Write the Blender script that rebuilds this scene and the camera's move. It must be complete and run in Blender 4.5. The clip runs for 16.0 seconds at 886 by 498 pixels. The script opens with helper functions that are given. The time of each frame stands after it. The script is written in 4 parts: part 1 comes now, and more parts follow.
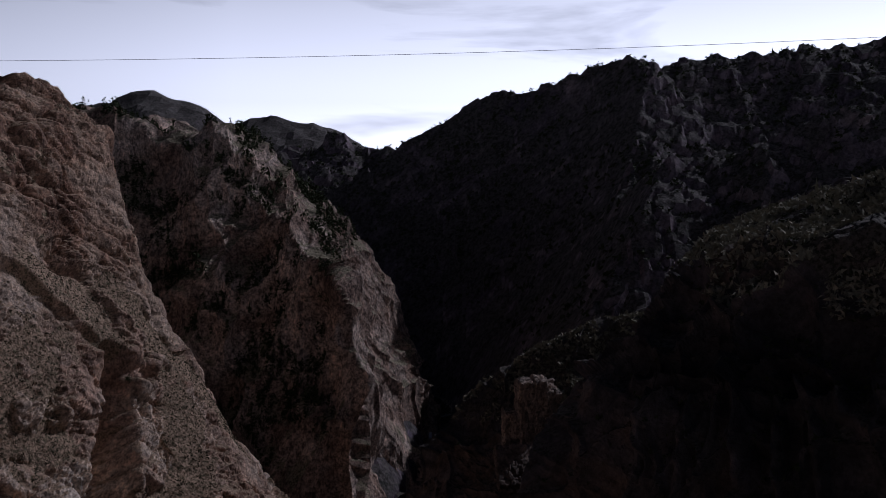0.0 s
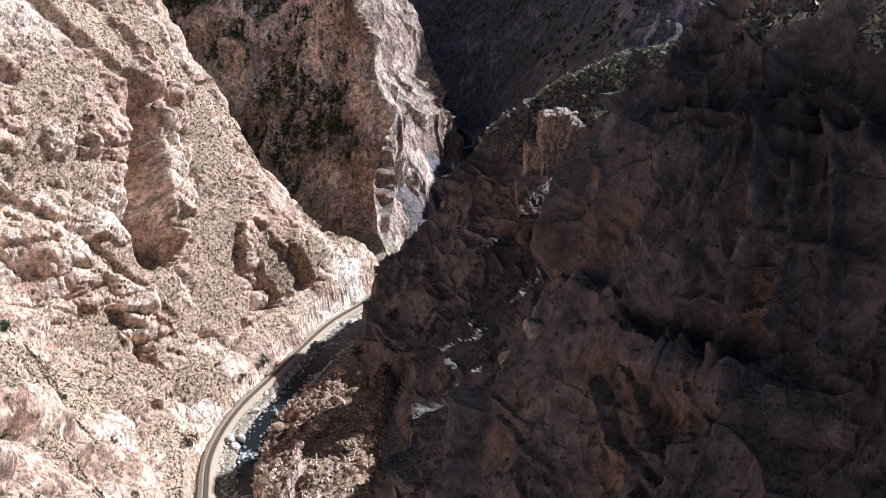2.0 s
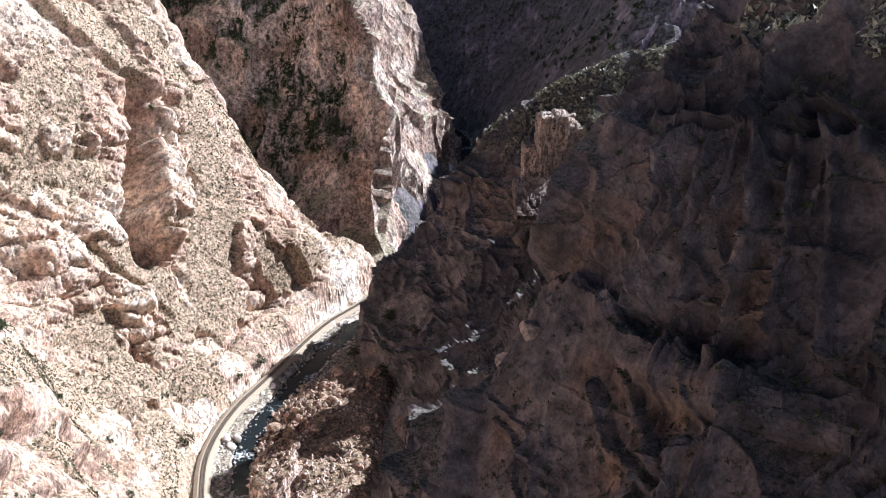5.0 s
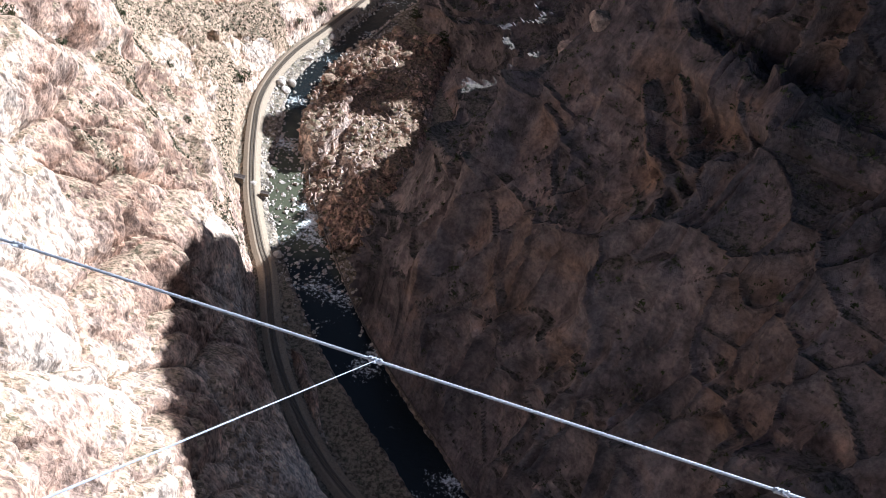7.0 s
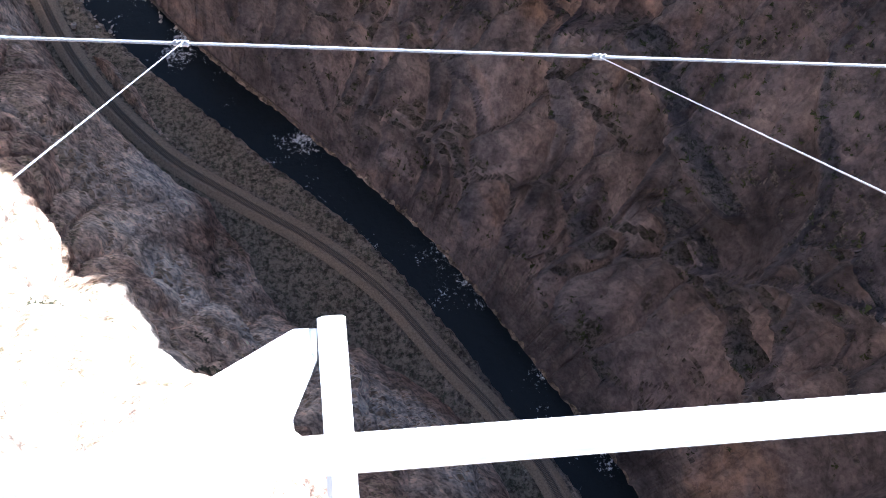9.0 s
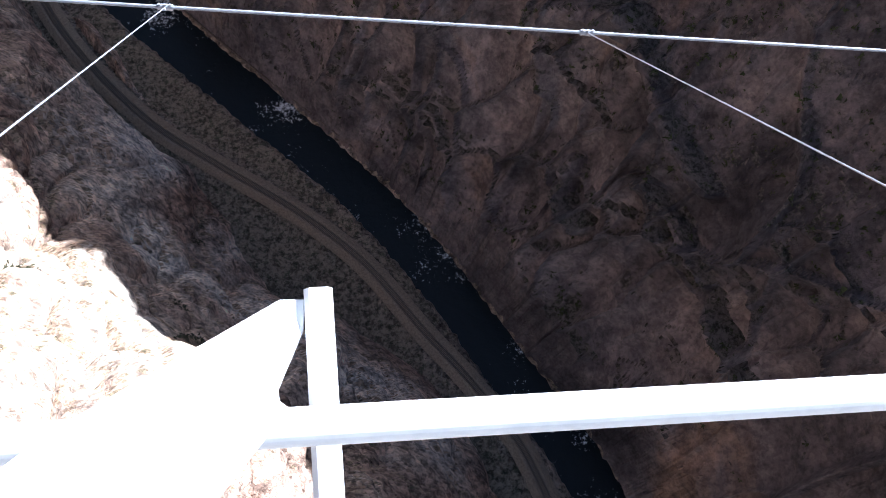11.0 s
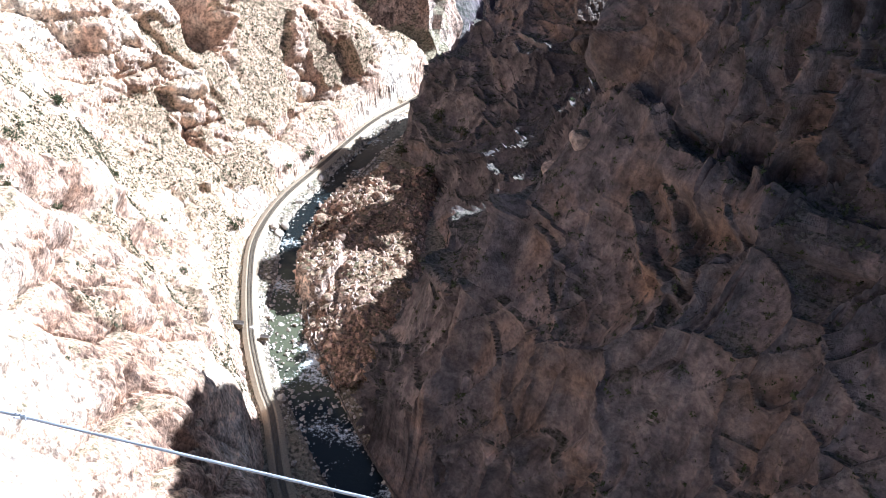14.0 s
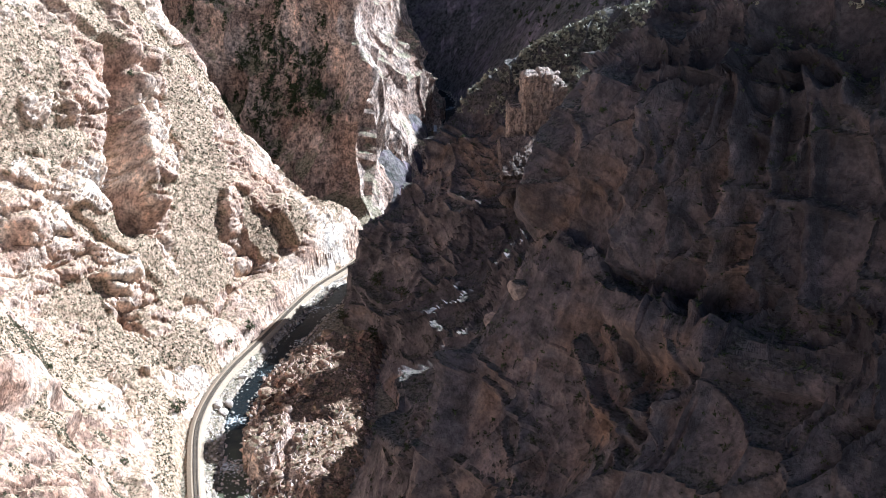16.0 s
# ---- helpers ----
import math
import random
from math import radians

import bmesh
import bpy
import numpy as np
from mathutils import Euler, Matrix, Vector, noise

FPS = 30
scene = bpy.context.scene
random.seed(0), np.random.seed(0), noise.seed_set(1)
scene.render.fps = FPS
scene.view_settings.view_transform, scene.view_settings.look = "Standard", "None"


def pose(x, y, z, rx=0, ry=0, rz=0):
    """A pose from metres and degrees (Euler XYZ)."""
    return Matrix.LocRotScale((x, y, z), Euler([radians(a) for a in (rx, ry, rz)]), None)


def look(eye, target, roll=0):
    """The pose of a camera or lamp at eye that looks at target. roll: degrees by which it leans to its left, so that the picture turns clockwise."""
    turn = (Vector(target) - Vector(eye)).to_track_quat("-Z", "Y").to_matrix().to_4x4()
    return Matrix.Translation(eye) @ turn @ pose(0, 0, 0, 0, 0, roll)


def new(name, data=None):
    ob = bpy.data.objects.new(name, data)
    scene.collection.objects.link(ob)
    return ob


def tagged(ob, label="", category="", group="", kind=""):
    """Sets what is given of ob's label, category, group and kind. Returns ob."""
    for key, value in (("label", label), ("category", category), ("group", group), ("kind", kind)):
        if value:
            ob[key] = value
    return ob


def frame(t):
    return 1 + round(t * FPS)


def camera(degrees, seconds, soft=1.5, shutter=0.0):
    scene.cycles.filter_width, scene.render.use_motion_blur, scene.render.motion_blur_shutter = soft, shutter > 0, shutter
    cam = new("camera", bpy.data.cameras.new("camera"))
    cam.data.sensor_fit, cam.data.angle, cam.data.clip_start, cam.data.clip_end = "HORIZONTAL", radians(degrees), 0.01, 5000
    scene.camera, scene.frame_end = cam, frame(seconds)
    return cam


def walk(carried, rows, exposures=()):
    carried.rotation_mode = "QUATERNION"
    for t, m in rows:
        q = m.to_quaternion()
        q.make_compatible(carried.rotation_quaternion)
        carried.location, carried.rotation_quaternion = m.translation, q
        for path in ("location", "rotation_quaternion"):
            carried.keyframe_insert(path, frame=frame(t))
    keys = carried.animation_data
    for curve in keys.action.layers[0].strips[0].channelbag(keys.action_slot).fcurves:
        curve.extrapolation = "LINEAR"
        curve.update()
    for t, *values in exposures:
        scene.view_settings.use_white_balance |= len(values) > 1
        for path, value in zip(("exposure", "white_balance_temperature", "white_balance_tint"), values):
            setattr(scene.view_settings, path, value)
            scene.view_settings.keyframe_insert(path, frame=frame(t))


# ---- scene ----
# The camera stands at the parapet of a high footbridge and tilts down into the gorge and up again.
EYE = (0.0, 0.0, 291.0)
cam = camera(53.4, 16.0, soft=0.75)
PATH = [
    (0.0, 83.56, 0.00, 0.00), (0.5, 79.51, 0.35, -0.06), (1.0, 75.74, 0.56, 0.18), (1.5, 70.73, 0.13, 0.24),
    (2.0, 66.23, -0.15, 1.57), (2.5, 64.13, -0.15, 0.84), (3.0, 67.42, -0.01, 0.66), (3.2, 68.07, 0.07, 0.71),
    (5.3, 65.27, -0.83, 2.05), (5.5, 62.64, -0.76, 3.61), (6.0, 57.46, -1.42, 7.23), (6.5, 51.05, -3.39, 9.14),
    (7.0, 44.86, -6.14, 9.55), (7.5, 38.65, -6.84, 7.66), (8.0, 32.35, -6.22, 0.49), (8.5, 25.84, -5.23, -4.75),
    (9.0, 23.70, -5.72, -9.97), (9.2, 23.22, -6.22, -11.55), (11.3, 21.84, -7.39, -8.42), (11.5, 23.21, -7.11, -6.18),
    (12.0, 25.03, -7.19, -1.31), (12.5, 29.91, -5.53, 3.47), (13.0, 40.44, -3.37, 6.36), (13.5, 46.76, -1.95, 7.55),
    (14.0, 53.40, -2.08, 5.96), (14.5, 57.51, -0.37, 4.14), (15.0, 60.05, 0.70, 2.59), (15.5, 62.57, 0.67, 1.40),
    (16.0, 63.80, 0.30, 0.22)]
STOPS = [(0.0, -2.23), (0.5, -1.18), (1.0, 0.22), (1.5, 0.87), (2.0, 1.17), (3.2, 1.42), (5.3, 1.52), (6.5, 1.37),
         (7.0, 1.3), (7.5, 1.42), (8.5, 2.32), (9.0, 2.62), (11.5, 1.75), (12.0, 1.7), (12.5, 1.87), (13.5, 2.07), (14.5, 1.92), (15.5, 1.75), (16.0, 1.62)]
WHITE = [(0.0, 5500, 22), (2.0, 5500, 12), (3.2, 5500, 12), (6.5, 5350, 8), (9.0, 5300, 10), (12.0, 5400, 10), (14.0, 5150, 5), (16.0, 5200, 6)]
EXPOSURES = [(t, stops, *(float(np.interp(t, [w[0] for w in WHITE], [w[k] for w in WHITE])) for k in (1, 2))) for t, stops in STOPS]
SWAY = [(0.0, -0.02, -0.006), (8.0, -0.02, -0.006), (8.5, -0.019, -0.006), (9.0, 0.013, -0.007), (9.2, 0.010, -0.010),
        (11.3, 0.0, 0.0), (11.5, -0.010, 0.005), (12.0, -0.035, 0.018), (12.5, -0.062, 0.040), (13.0, -0.062, 0.040), (16.0, -0.035, 0.018)]


def sway(t):
    ts = [a[0] for a in SWAY]
    return EYE[0] + float(np.interp(t, ts, [a[1] for a in SWAY])), EYE[1] + float(np.interp(t, ts, [a[2] for a in SWAY])), EYE[2]


def roll(t):
    return Matrix.Rotation(radians(float(np.interp(t, [9.2, 11.3, 13.5, 14.3], [0.0, 0.6, 0.6, 0.0]))), 4, "Z")


walk(cam, [(t, pose(*sway(t), rx, ry, rz) @ roll(t)) for t, rx, ry, rz in PATH], EXPOSURES)

# ---- sky and sun ----
SUN_AWAY = Vector((0.80, 0.60, 0.765)).normalized()
world = bpy.data.worlds.new("sky")
scene.world = world
world.use_nodes = True
wn, wl = world.node_tree.nodes, world.node_tree.links
wn.clear()
w_out = wn.new("ShaderNodeOutputWorld")
w_bg = wn.new("ShaderNodeBackground")
w_sky = wn.new("ShaderNodeTexSky")
w_sky.sky_type, w_sky.sun_disc = "NISHITA", False
w_sky.sun_elevation = math.asin(SUN_AWAY.z)
w_sky.sun_rotation = math.atan2(SUN_AWAY.x, SUN_AWAY.y)
w_sky.altitude = 1800
w_sky.air_density, w_sky.dust_density = 1.0, 1.4
w_tc = wn.new("ShaderNodeTexCoord")
w_map = wn.new("ShaderNodeMapping")
w_map.inputs["Scale"].default_value = (1.3, 1.3, 9.0)
w_noise = wn.new("ShaderNodeTexNoise")
w_noise.inputs["Scale"].default_value, w_noise.inputs["Detail"].default_value = 2.2, 7.0
w_noise.inputs["Roughness"].default_value, w_noise.inputs["Distortion"].default_value = 0.55, 0.4
w_ramp = wn.new("ShaderNodeValToRGB")
w_ramp.color_ramp.elements[0].position, w_ramp.color_ramp.elements[1].position = 0.08, 0.44
w_mix = wn.new("ShaderNodeMix")
w_mix.data_type = "RGBA"
w_hsv = wn.new("ShaderNodeHueSaturation")
w_hsv.inputs["Saturation"].default_value = 0.06
w_sep = wn.new("ShaderNodeSeparateXYZ")
w_low = wn.new("ShaderNodeMapRange")
w_low.inputs["From Min"].default_value, w_low.inputs["From Max"].default_value = 0.0, 0.45
w_low.inputs["To Min"].default_value, w_low.inputs["To Max"].default_value = 21.0, 1.0
wl.new(w_tc.outputs["Generated"], w_sep.inputs["Vector"])
wl.new(w_sep.outputs["Z"], w_low.inputs["Value"])
w_dot = wn.new("ShaderNodeVectorMath")
w_dot.operation = "DOT_PRODUCT"
w_dot.inputs[1].default_value = (0.8, 0.6, 0.0)
w_side = wn.new("ShaderNodeMapRange")
w_side.inputs["From Min"].default_value, w_side.inputs["From Max"].default_value = -0.5, 0.4
w_side.inputs["To Min"].default_value, w_side.inputs["To Max"].default_value = 0.2, 1.0
w_glow = wn.new("ShaderNodeMath")
w_glow.operation = "MULTIPLY"
wl.new(w_tc.outputs["Generated"], w_dot.inputs[0])
wl.new(w_dot.outputs["Value"], w_side.inputs["Value"])
wl.new(w_low.outputs["Result"], w_glow.inputs[0])
wl.new(w_side.outputs["Result"], w_glow.inputs[1])
wl.new(w_glow.outputs["Value"], w_hsv.inputs["Value"])
wl.new(w_sky.outputs["Color"], w_hsv.inputs["Color"])
wl.new(w_hsv.outputs["Color"], w_mix.inputs["B"])
wl.new(w_tc.outputs["Generated"], w_map.inputs["Vector"])
wl.new(w_map.outputs["Vector"], w_noise.inputs["Vector"])
wl.new(w_noise.outputs["Fac"], w_ramp.inputs["Fac"])
w_thin = wn.new("ShaderNodeMapRange")
w_thin.inputs["From Min"].default_value, w_thin.inputs["From Max"].default_value = 0.15, 0.7
w_thin.inputs["To Min"].default_value, w_thin.inputs["To Max"].default_value = 1.0, 0.25
w_mul = wn.new("ShaderNodeMath")
w_mul.operation = "MULTIPLY"
wl.new(w_ramp.outputs["Color"], w_mul.inputs[0])
wl.new(w_sep.outputs["Z"], w_thin.inputs["Value"])
wl.new(w_thin.outputs["Result"], w_mul.inputs[1])
wl.new(w_mul.outputs["Value"], w_mix.inputs["Factor"])
wl.new(w_sky.outputs["Color"], w_mix.inputs["A"])
wl.new(w_mix.outputs["Result"], w_bg.inputs["Color"])
w_bg.inputs["Strength"].default_value = 0.034
wl.new(w_bg.outputs["Background"], w_out.inputs["Surface"])
sun_data = bpy.data.lights.new("sun", "SUN")
sun_data.energy, sun_data.angle, sun_data.color = 5.0, radians(0.53), (1.0, 0.965, 0.92)
sun_ob = new("sun", sun_data)
sun_ob.matrix_world = look(SUN_AWAY * 900, (0, 0, 0))


# ---- numeric noise on arrays of points ----
def hash3(i, j, k, seed):
    """Pseudo-random numbers in 0..1 for integer lattice points."""
    h = (i * 374761393 + j * 668265263 + k * 2147483647 + seed * 1274126177) & 0xFFFFFFFF
    h = ((h ^ (h >> 13)) * 1274126177) & 0xFFFFFFFF
    h = ((h ^ (h >> 16)) * 2246822519) & 0xFFFFFFFF
    return ((h ^ (h >> 15)) & 0xFFFFFF) / float(0xFFFFFF)


def vnoise(p, seed=0):
    """Smooth value noise in -1..1."""
    f = np.floor(p)
    u = p - f
    u = u * u * (3 - 2 * u)
    i, j, k = (f[:, a].astype(np.int64) for a in range(3))
    out = 0
    for a in (0, 1):
        wa = u[:, 0] if a else 1 - u[:, 0]
        for b in (0, 1):
            wb = u[:, 1] if b else 1 - u[:, 1]
            for c in (0, 1):
                wc = u[:, 2] if c else 1 - u[:, 2]
                out = out + wa * wb * wc * hash3(i + a, j + b, k + c, seed)
    return out * 2 - 1


def fbm(p, octaves=4, seed=0, gain=0.5):
    out, amp, tot = 0, 1.0, 0.0
    for o in range(octaves):
        out = out + amp * vnoise(p * 2.03 ** o + 17.3 * o, seed + o)
        tot += amp
        amp *= gain
    return out / tot


def ridged(p, octaves=4, seed=0):
    out, amp, tot = 0, 1.0, 0.0
    for o in range(octaves):
        out = out + amp * (1 - 2 * np.abs(vnoise(p * 2.1 ** o + 9.1 * o, seed + o)))
        tot += amp
        amp *= 0.5
    return out / tot


def cells(p, seed=0):
    """Worley cells: distance to the border between the two nearest cells, and for the nearest a random number
    and the height of a plane tilted at random through its centre."""
    f = np.floor(p).astype(np.int64)
    d1 = np.full(len(p), 9.0)
    d2 = np.full(len(p), 9.0)
    rid = np.zeros(len(p))
    tip = np.zeros(len(p))
    for a in (-1, 0, 1):
        for b in (-1, 0, 1):
            for c in (-1, 0, 1):
                i, j, k = f[:, 0] + a, f[:, 1] + b, f[:, 2] + c
                q = np.stack((i + hash3(i, j, k, seed), j + hash3(i, j, k, seed + 1), k + hash3(i, j, k, seed + 2)), 1)
                d = np.abs(q - p).max(1) * 0.6 + np.sqrt(((q - p) ** 2).sum(1)) * 0.4
                nearer = d < d1
                d2 = np.where(nearer, d1, np.minimum(d2, d))
                rid = np.where(nearer, hash3(i, j, k, seed + 5), rid)
                lean = [(hash3(i, j, k, seed + 6 + w) - 0.5) * 2 * (p[:, w] - q[:, w]) for w in range(3)]
                tip = np.where(nearer, lean[0] + lean[1] + lean[2], tip)
                d1 = np.where(nearer, d, d1)
    return d2 - d1, rid, tip


def smooth(a, lo, hi):
    u = np.clip((a - lo) / (hi - lo), 0, 1)
    return u * u * (3 - 2 * u)


# ---- mesh helpers ----
def sheet(name, pts, material, parent=None, flat=True, soil=None):
    """A grid of points (rows, columns, 3) as one mesh object. soil: how much loose earth lies at each point."""
    n, m = pts.shape[:2]
    idx = np.arange(n * m).reshape(n, m)
    quads = np.stack((idx[:-1, :-1], idx[:-1, 1:], idx[1:, 1:], idx[1:, :-1]), -1).reshape(-1, 4)
    me = bpy.data.meshes.new(name)
    me.vertices.add(n * m)
    me.vertices.foreach_set("co", pts.reshape(-1).astype(np.float32))
    me.loops.add(quads.size)
    me.loops.foreach_set("vertex_index", quads.reshape(-1).astype(np.int32))
    me.polygons.add(len(quads))
    me.polygons.foreach_set("loop_start", np.arange(0, quads.size, 4, dtype=np.int32))
    me.polygons.foreach_set("use_smooth", np.full(len(quads), not flat))
    me.update(calc_edges=True)
    if soil is not None:
        me.attributes.new("soil", "FLOAT", "POINT").data.foreach_set("value", soil.reshape(-1).astype(np.float32))
    me.materials.append(material)
    ob = new(name, me)
    ob.parent = parent
    return ob


def grid_normals(pts):
    du = np.gradient(pts, axis=0)
    dv = np.gradient(pts, axis=1)
    n = np.cross(du, dv)
    return n / (np.linalg.norm(n, axis=2, keepdims=True) + 1e-9)


def catmull(ctrl, count):
    """A smooth curve through control points (k, d), at count even steps of its length."""
    c = np.asarray(ctrl, float)
    e = np.vstack((2 * c[0] - c[1], c, 2 * c[-1] - c[-2]))
    t = np.linspace(0, len(c) - 1 - 1e-6, max(count, 40) * 3)
    i = t.astype(int)
    u = (t - i)[:, None]
    p0, p1, p2, p3 = e[i], e[i + 1], e[i + 2], e[i + 3]
    q = 0.5 * (2 * p1 + (p2 - p0) * u + (2 * p0 - 5 * p1 + 4 * p2 - p3) * u ** 2 + (3 * p1 - p0 - 3 * p2 + p3) * u ** 3)
    s = np.concatenate(([0], np.cumsum(np.linalg.norm(np.diff(q[:, :3], axis=0), axis=1))))
    w = np.linspace(0, s[-1], count)
    return np.stack([np.interp(w, s, q[:, a]) for a in range(q.shape[1])], 1)


def station(x, y, heading, *profile):
    """A cross-section of a wall: it climbs from the foot (x, y) in the plan direction heading, by (run, height) pairs."""
    c, s = math.cos(radians(heading)), math.sin(radians(heading))
    runs = np.array(profile, float)
    pts = np.stack((x + c * runs[:, 0], y + s * runs[:, 0], runs[:, 1]), 1)
    return pts


def loft(stations, along, up):
    """A surface through cross-sections, along x up points."""
    rows = [catmull_linear(s, up) for s in stations]
    grid = np.array(rows)
    n = len(rows)
    t = np.linspace(0, n - 1 - 1e-6, along)
    i = t.astype(int)
    u = (t - i)[:, None, None]
    e = np.concatenate((2 * grid[:1] - grid[1:2], grid, 2 * grid[-1:] - grid[-2:-1]))
    p0, p1, p2, p3 = e[i], e[i + 1], e[i + 2], e[i + 3]
    q = 0.5 * (2 * p1 + (p2 - p0) * u + (2 * p0 - 5 * p1 + 4 * p2 - p3) * u ** 2 + (3 * p1 - p0 - 3 * p2 + p3) * u ** 3)
    # even out the spacing along the wall
    mid = q[:, up // 3]
    fine = np.where(mid[1:, 1] < -10, 5.0, np.clip(np.hypot(mid[1:, 0], mid[1:, 1] - 60) / 260, 0.6, 1.3))
    s = np.concatenate(([0], np.cumsum(np.linalg.norm(np.diff(mid, axis=0), axis=1) / fine)))
    w = np.linspace(0, s[-1], along)
    src = np.interp(w, s, np.arange(along))
    k = np.minimum(src.astype(int), along - 2)
    f = (src - k)[:, None, None]
    return q[k] * (1 - f) + q[k + 1] * f


def catmull_linear(pts, count):
    s = np.concatenate(([0], np.cumsum(np.linalg.norm(np.diff(pts, axis=0), axis=1))))
    w = np.linspace(0, s[-1], count)
    return np.stack([np.interp(w, s, pts[:, a]) for a in range(3)], 1)


def near_line(p, line):
    """Distance from points to a 3D polyline."""
    out = np.full(len(p), 1e9)
    for a, b in zip(line[:-1], line[1:]):
        a, b = np.array(a, float), np.array(b, float)
        v = b - a
        if v @ v < 1e-6:
            continue
        u = np.clip(((p - a) @ v) / (v @ v), 0, 1)
        out = np.minimum(out, np.linalg.norm(p - a - u[:, None] * v, axis=1))
    return out


def facets(p, seed, tilt):
    """Blocks of jointed rock in units of a cell: flat-topped lumps, each tilted at random, that meet in creases.
    Gives the height and how far the point is from the nearest crease."""
    f = np.floor(p).astype(np.int64)
    best = np.full(len(p), -9.0)
    second = np.full(len(p), -9.0)
    for a in (-1, 0, 1):
        for b in (-1, 0, 1):
            for c in (-1, 0, 1):
                i, j, k = f[:, 0] + a, f[:, 1] + b, f[:, 2] + c
                r = hash3(i, j, k, seed)
                h = r * 0.34
                for w, (cell, at, lean) in enumerate(((i, 97.31, 641.7), (j, 211.17, 877.3), (k, 331.73, 1213.1))):
                    e = p[:, w] - cell - 0.5 - 0.75 * ((r * at) % 1 - 0.5)
                    e2 = e * e
                    h = h + tilt * ((r * lean) % 1 - 0.5) * e - 0.14 * e2 - 1.6 * e2 * e2
                second = np.maximum(second, np.minimum(best, h))
                best = np.maximum(best, h)
    return best - 0.2, best - second


def joint_axes(heading, lean, dip):
    """Directions along the wall, into it and across its beds, for a wall that runs in the plan direction heading."""
    c, t = math.cos(radians(heading)), math.sin(radians(heading))
    rows = np.array(((c, t, lean), (-t, c, 0.0), (-dip * c, -dip * t, 1.0)))
    return rows / np.linalg.norm(rows, axis=1, keepdims=True)


def settle(line, p):
    """A line drawn near a surface, laid onto it as seen from the footbridge, in short steps."""
    eye = np.array(EYE)
    ray = p - eye
    far = np.linalg.norm(ray, axis=1)
    ray = ray / far[:, None]
    out = []
    for a, b in zip(line[:-1], line[1:]):
        a, b = np.array(a, float), np.array(b, float)
        n = max(int(np.linalg.norm(b - a) / 6), 1)
        for k in range(n + 1):
            q = a + (b - a) * k / n - eye
            d = np.linalg.norm(q)
            near = np.abs(far - d) < 30
            if near.any():
                out.append(p[near][np.argmax(ray[near] @ (q / d))])
    return out


def crag(pts, seed, axes, layers, swell, grooves=(), rocky=None, ease=0.3, grit=0.35, beds=None):
    """Jointed rock pushed along the surface's normal. layers: (along, into, up, height, crack, crack width, tilt), in metres;
    grooves: (line, width, depth); rocky: 0 where loose ground buries the blocks, 1 on bare rock."""
    n, m = pts.shape[:2]
    nor = grid_normals(pts).reshape(-1, 3)
    p = pts.reshape(-1, 3)
    rocky = np.ones(len(p)) if rocky is None else rocky
    h = swell * fbm(p / 75, 3, seed) + 0.25 * swell * fbm(p / 21, 2, seed + 4) * rocky
    for k, (along_wall, into, up, height, crack, width, tilt) in enumerate(layers):
        warp = np.stack([vnoise(p / (along_wall * 1.4), seed + 20 + 3 * k + a) for a in range(3)], 1) * along_wall * 0.14
        f, gap = facets((p + warp) @ axes.T / (along_wall, into, up), seed + 40 + k, tilt)
        there = 0.2 + 0.8 * smooth(vnoise(p / (along_wall * 2.5), seed + 30 + k), -0.45, 0.25)
        h = h + (height * f - crack * (1 - smooth(gap, 0.0, width))) * there * (0.18 + 0.82 * rocky)
    h = h + grit * fbm(p / 2.6, 2, seed + 70) * (0.3 + 0.7 * rocky)
    if beds:
        b = (p + 3 * warp) @ axes[2] / beds[0] + 0.8 * fbm(p / 30, 2, seed + 81)
        h = h + beds[1] * (0.5 - b % 1) * smooth(vnoise(p / 24, seed + 80), -0.3, 0.3) * rocky
    bend = np.stack([vnoise(p / 14, seed + 90 + a) for a in range(3)], 1) * 1.2
    for line, width, depth in grooves:
        laid = settle(line, p[::3])
        if len(laid) < 2:
            continue
        low, high = np.min(laid, 0) - width - 3, np.max(laid, 0) + width + 3
        by = np.nonzero(((p > low) & (p < high)).all(1))[0]
        d = near_line(p[by] + bend[by], laid)
        h[by] -= depth * (1 - smooth(d, width * (0.2 if depth > 0 else 0.5), width))
    h = h.reshape(n, m)
    even = h.copy()
    even[1:-1] = (even[:-2] + 2 * even[1:-1] + even[2:]) / 4
    even[:, 1:-1] = (even[:, :-2] + 2 * even[:, 1:-1] + even[:, 2:]) / 4
    h = h + (even - h) * ease
    return (p + nor * h.reshape(-1, 1)).reshape(n, m, 3)


# ---- materials ----
def material(name):
    mat = bpy.data.materials.new(name)
    mat.use_nodes = True
    nt = mat.node_tree
    bsdf = nt.nodes["Principled BSDF"]
    bsdf.inputs["Roughness"].default_value = 0.9
    bsdf.inputs["Specular IOR Level"].default_value = 0.2
    return mat, nt, bsdf


def ramp(nt, src, stops):
    r = nt.nodes.new("ShaderNodeValToRGB")
    el = r.color_ramp.elements
    while len(el) < len(stops):
        el.new(0.5)
    for e, (pos, col) in zip(el, stops):
        e.position, e.color = pos, (*col, 1)
    nt.links.new(src, r.inputs["Fac"])
    return r.outputs["Color"]


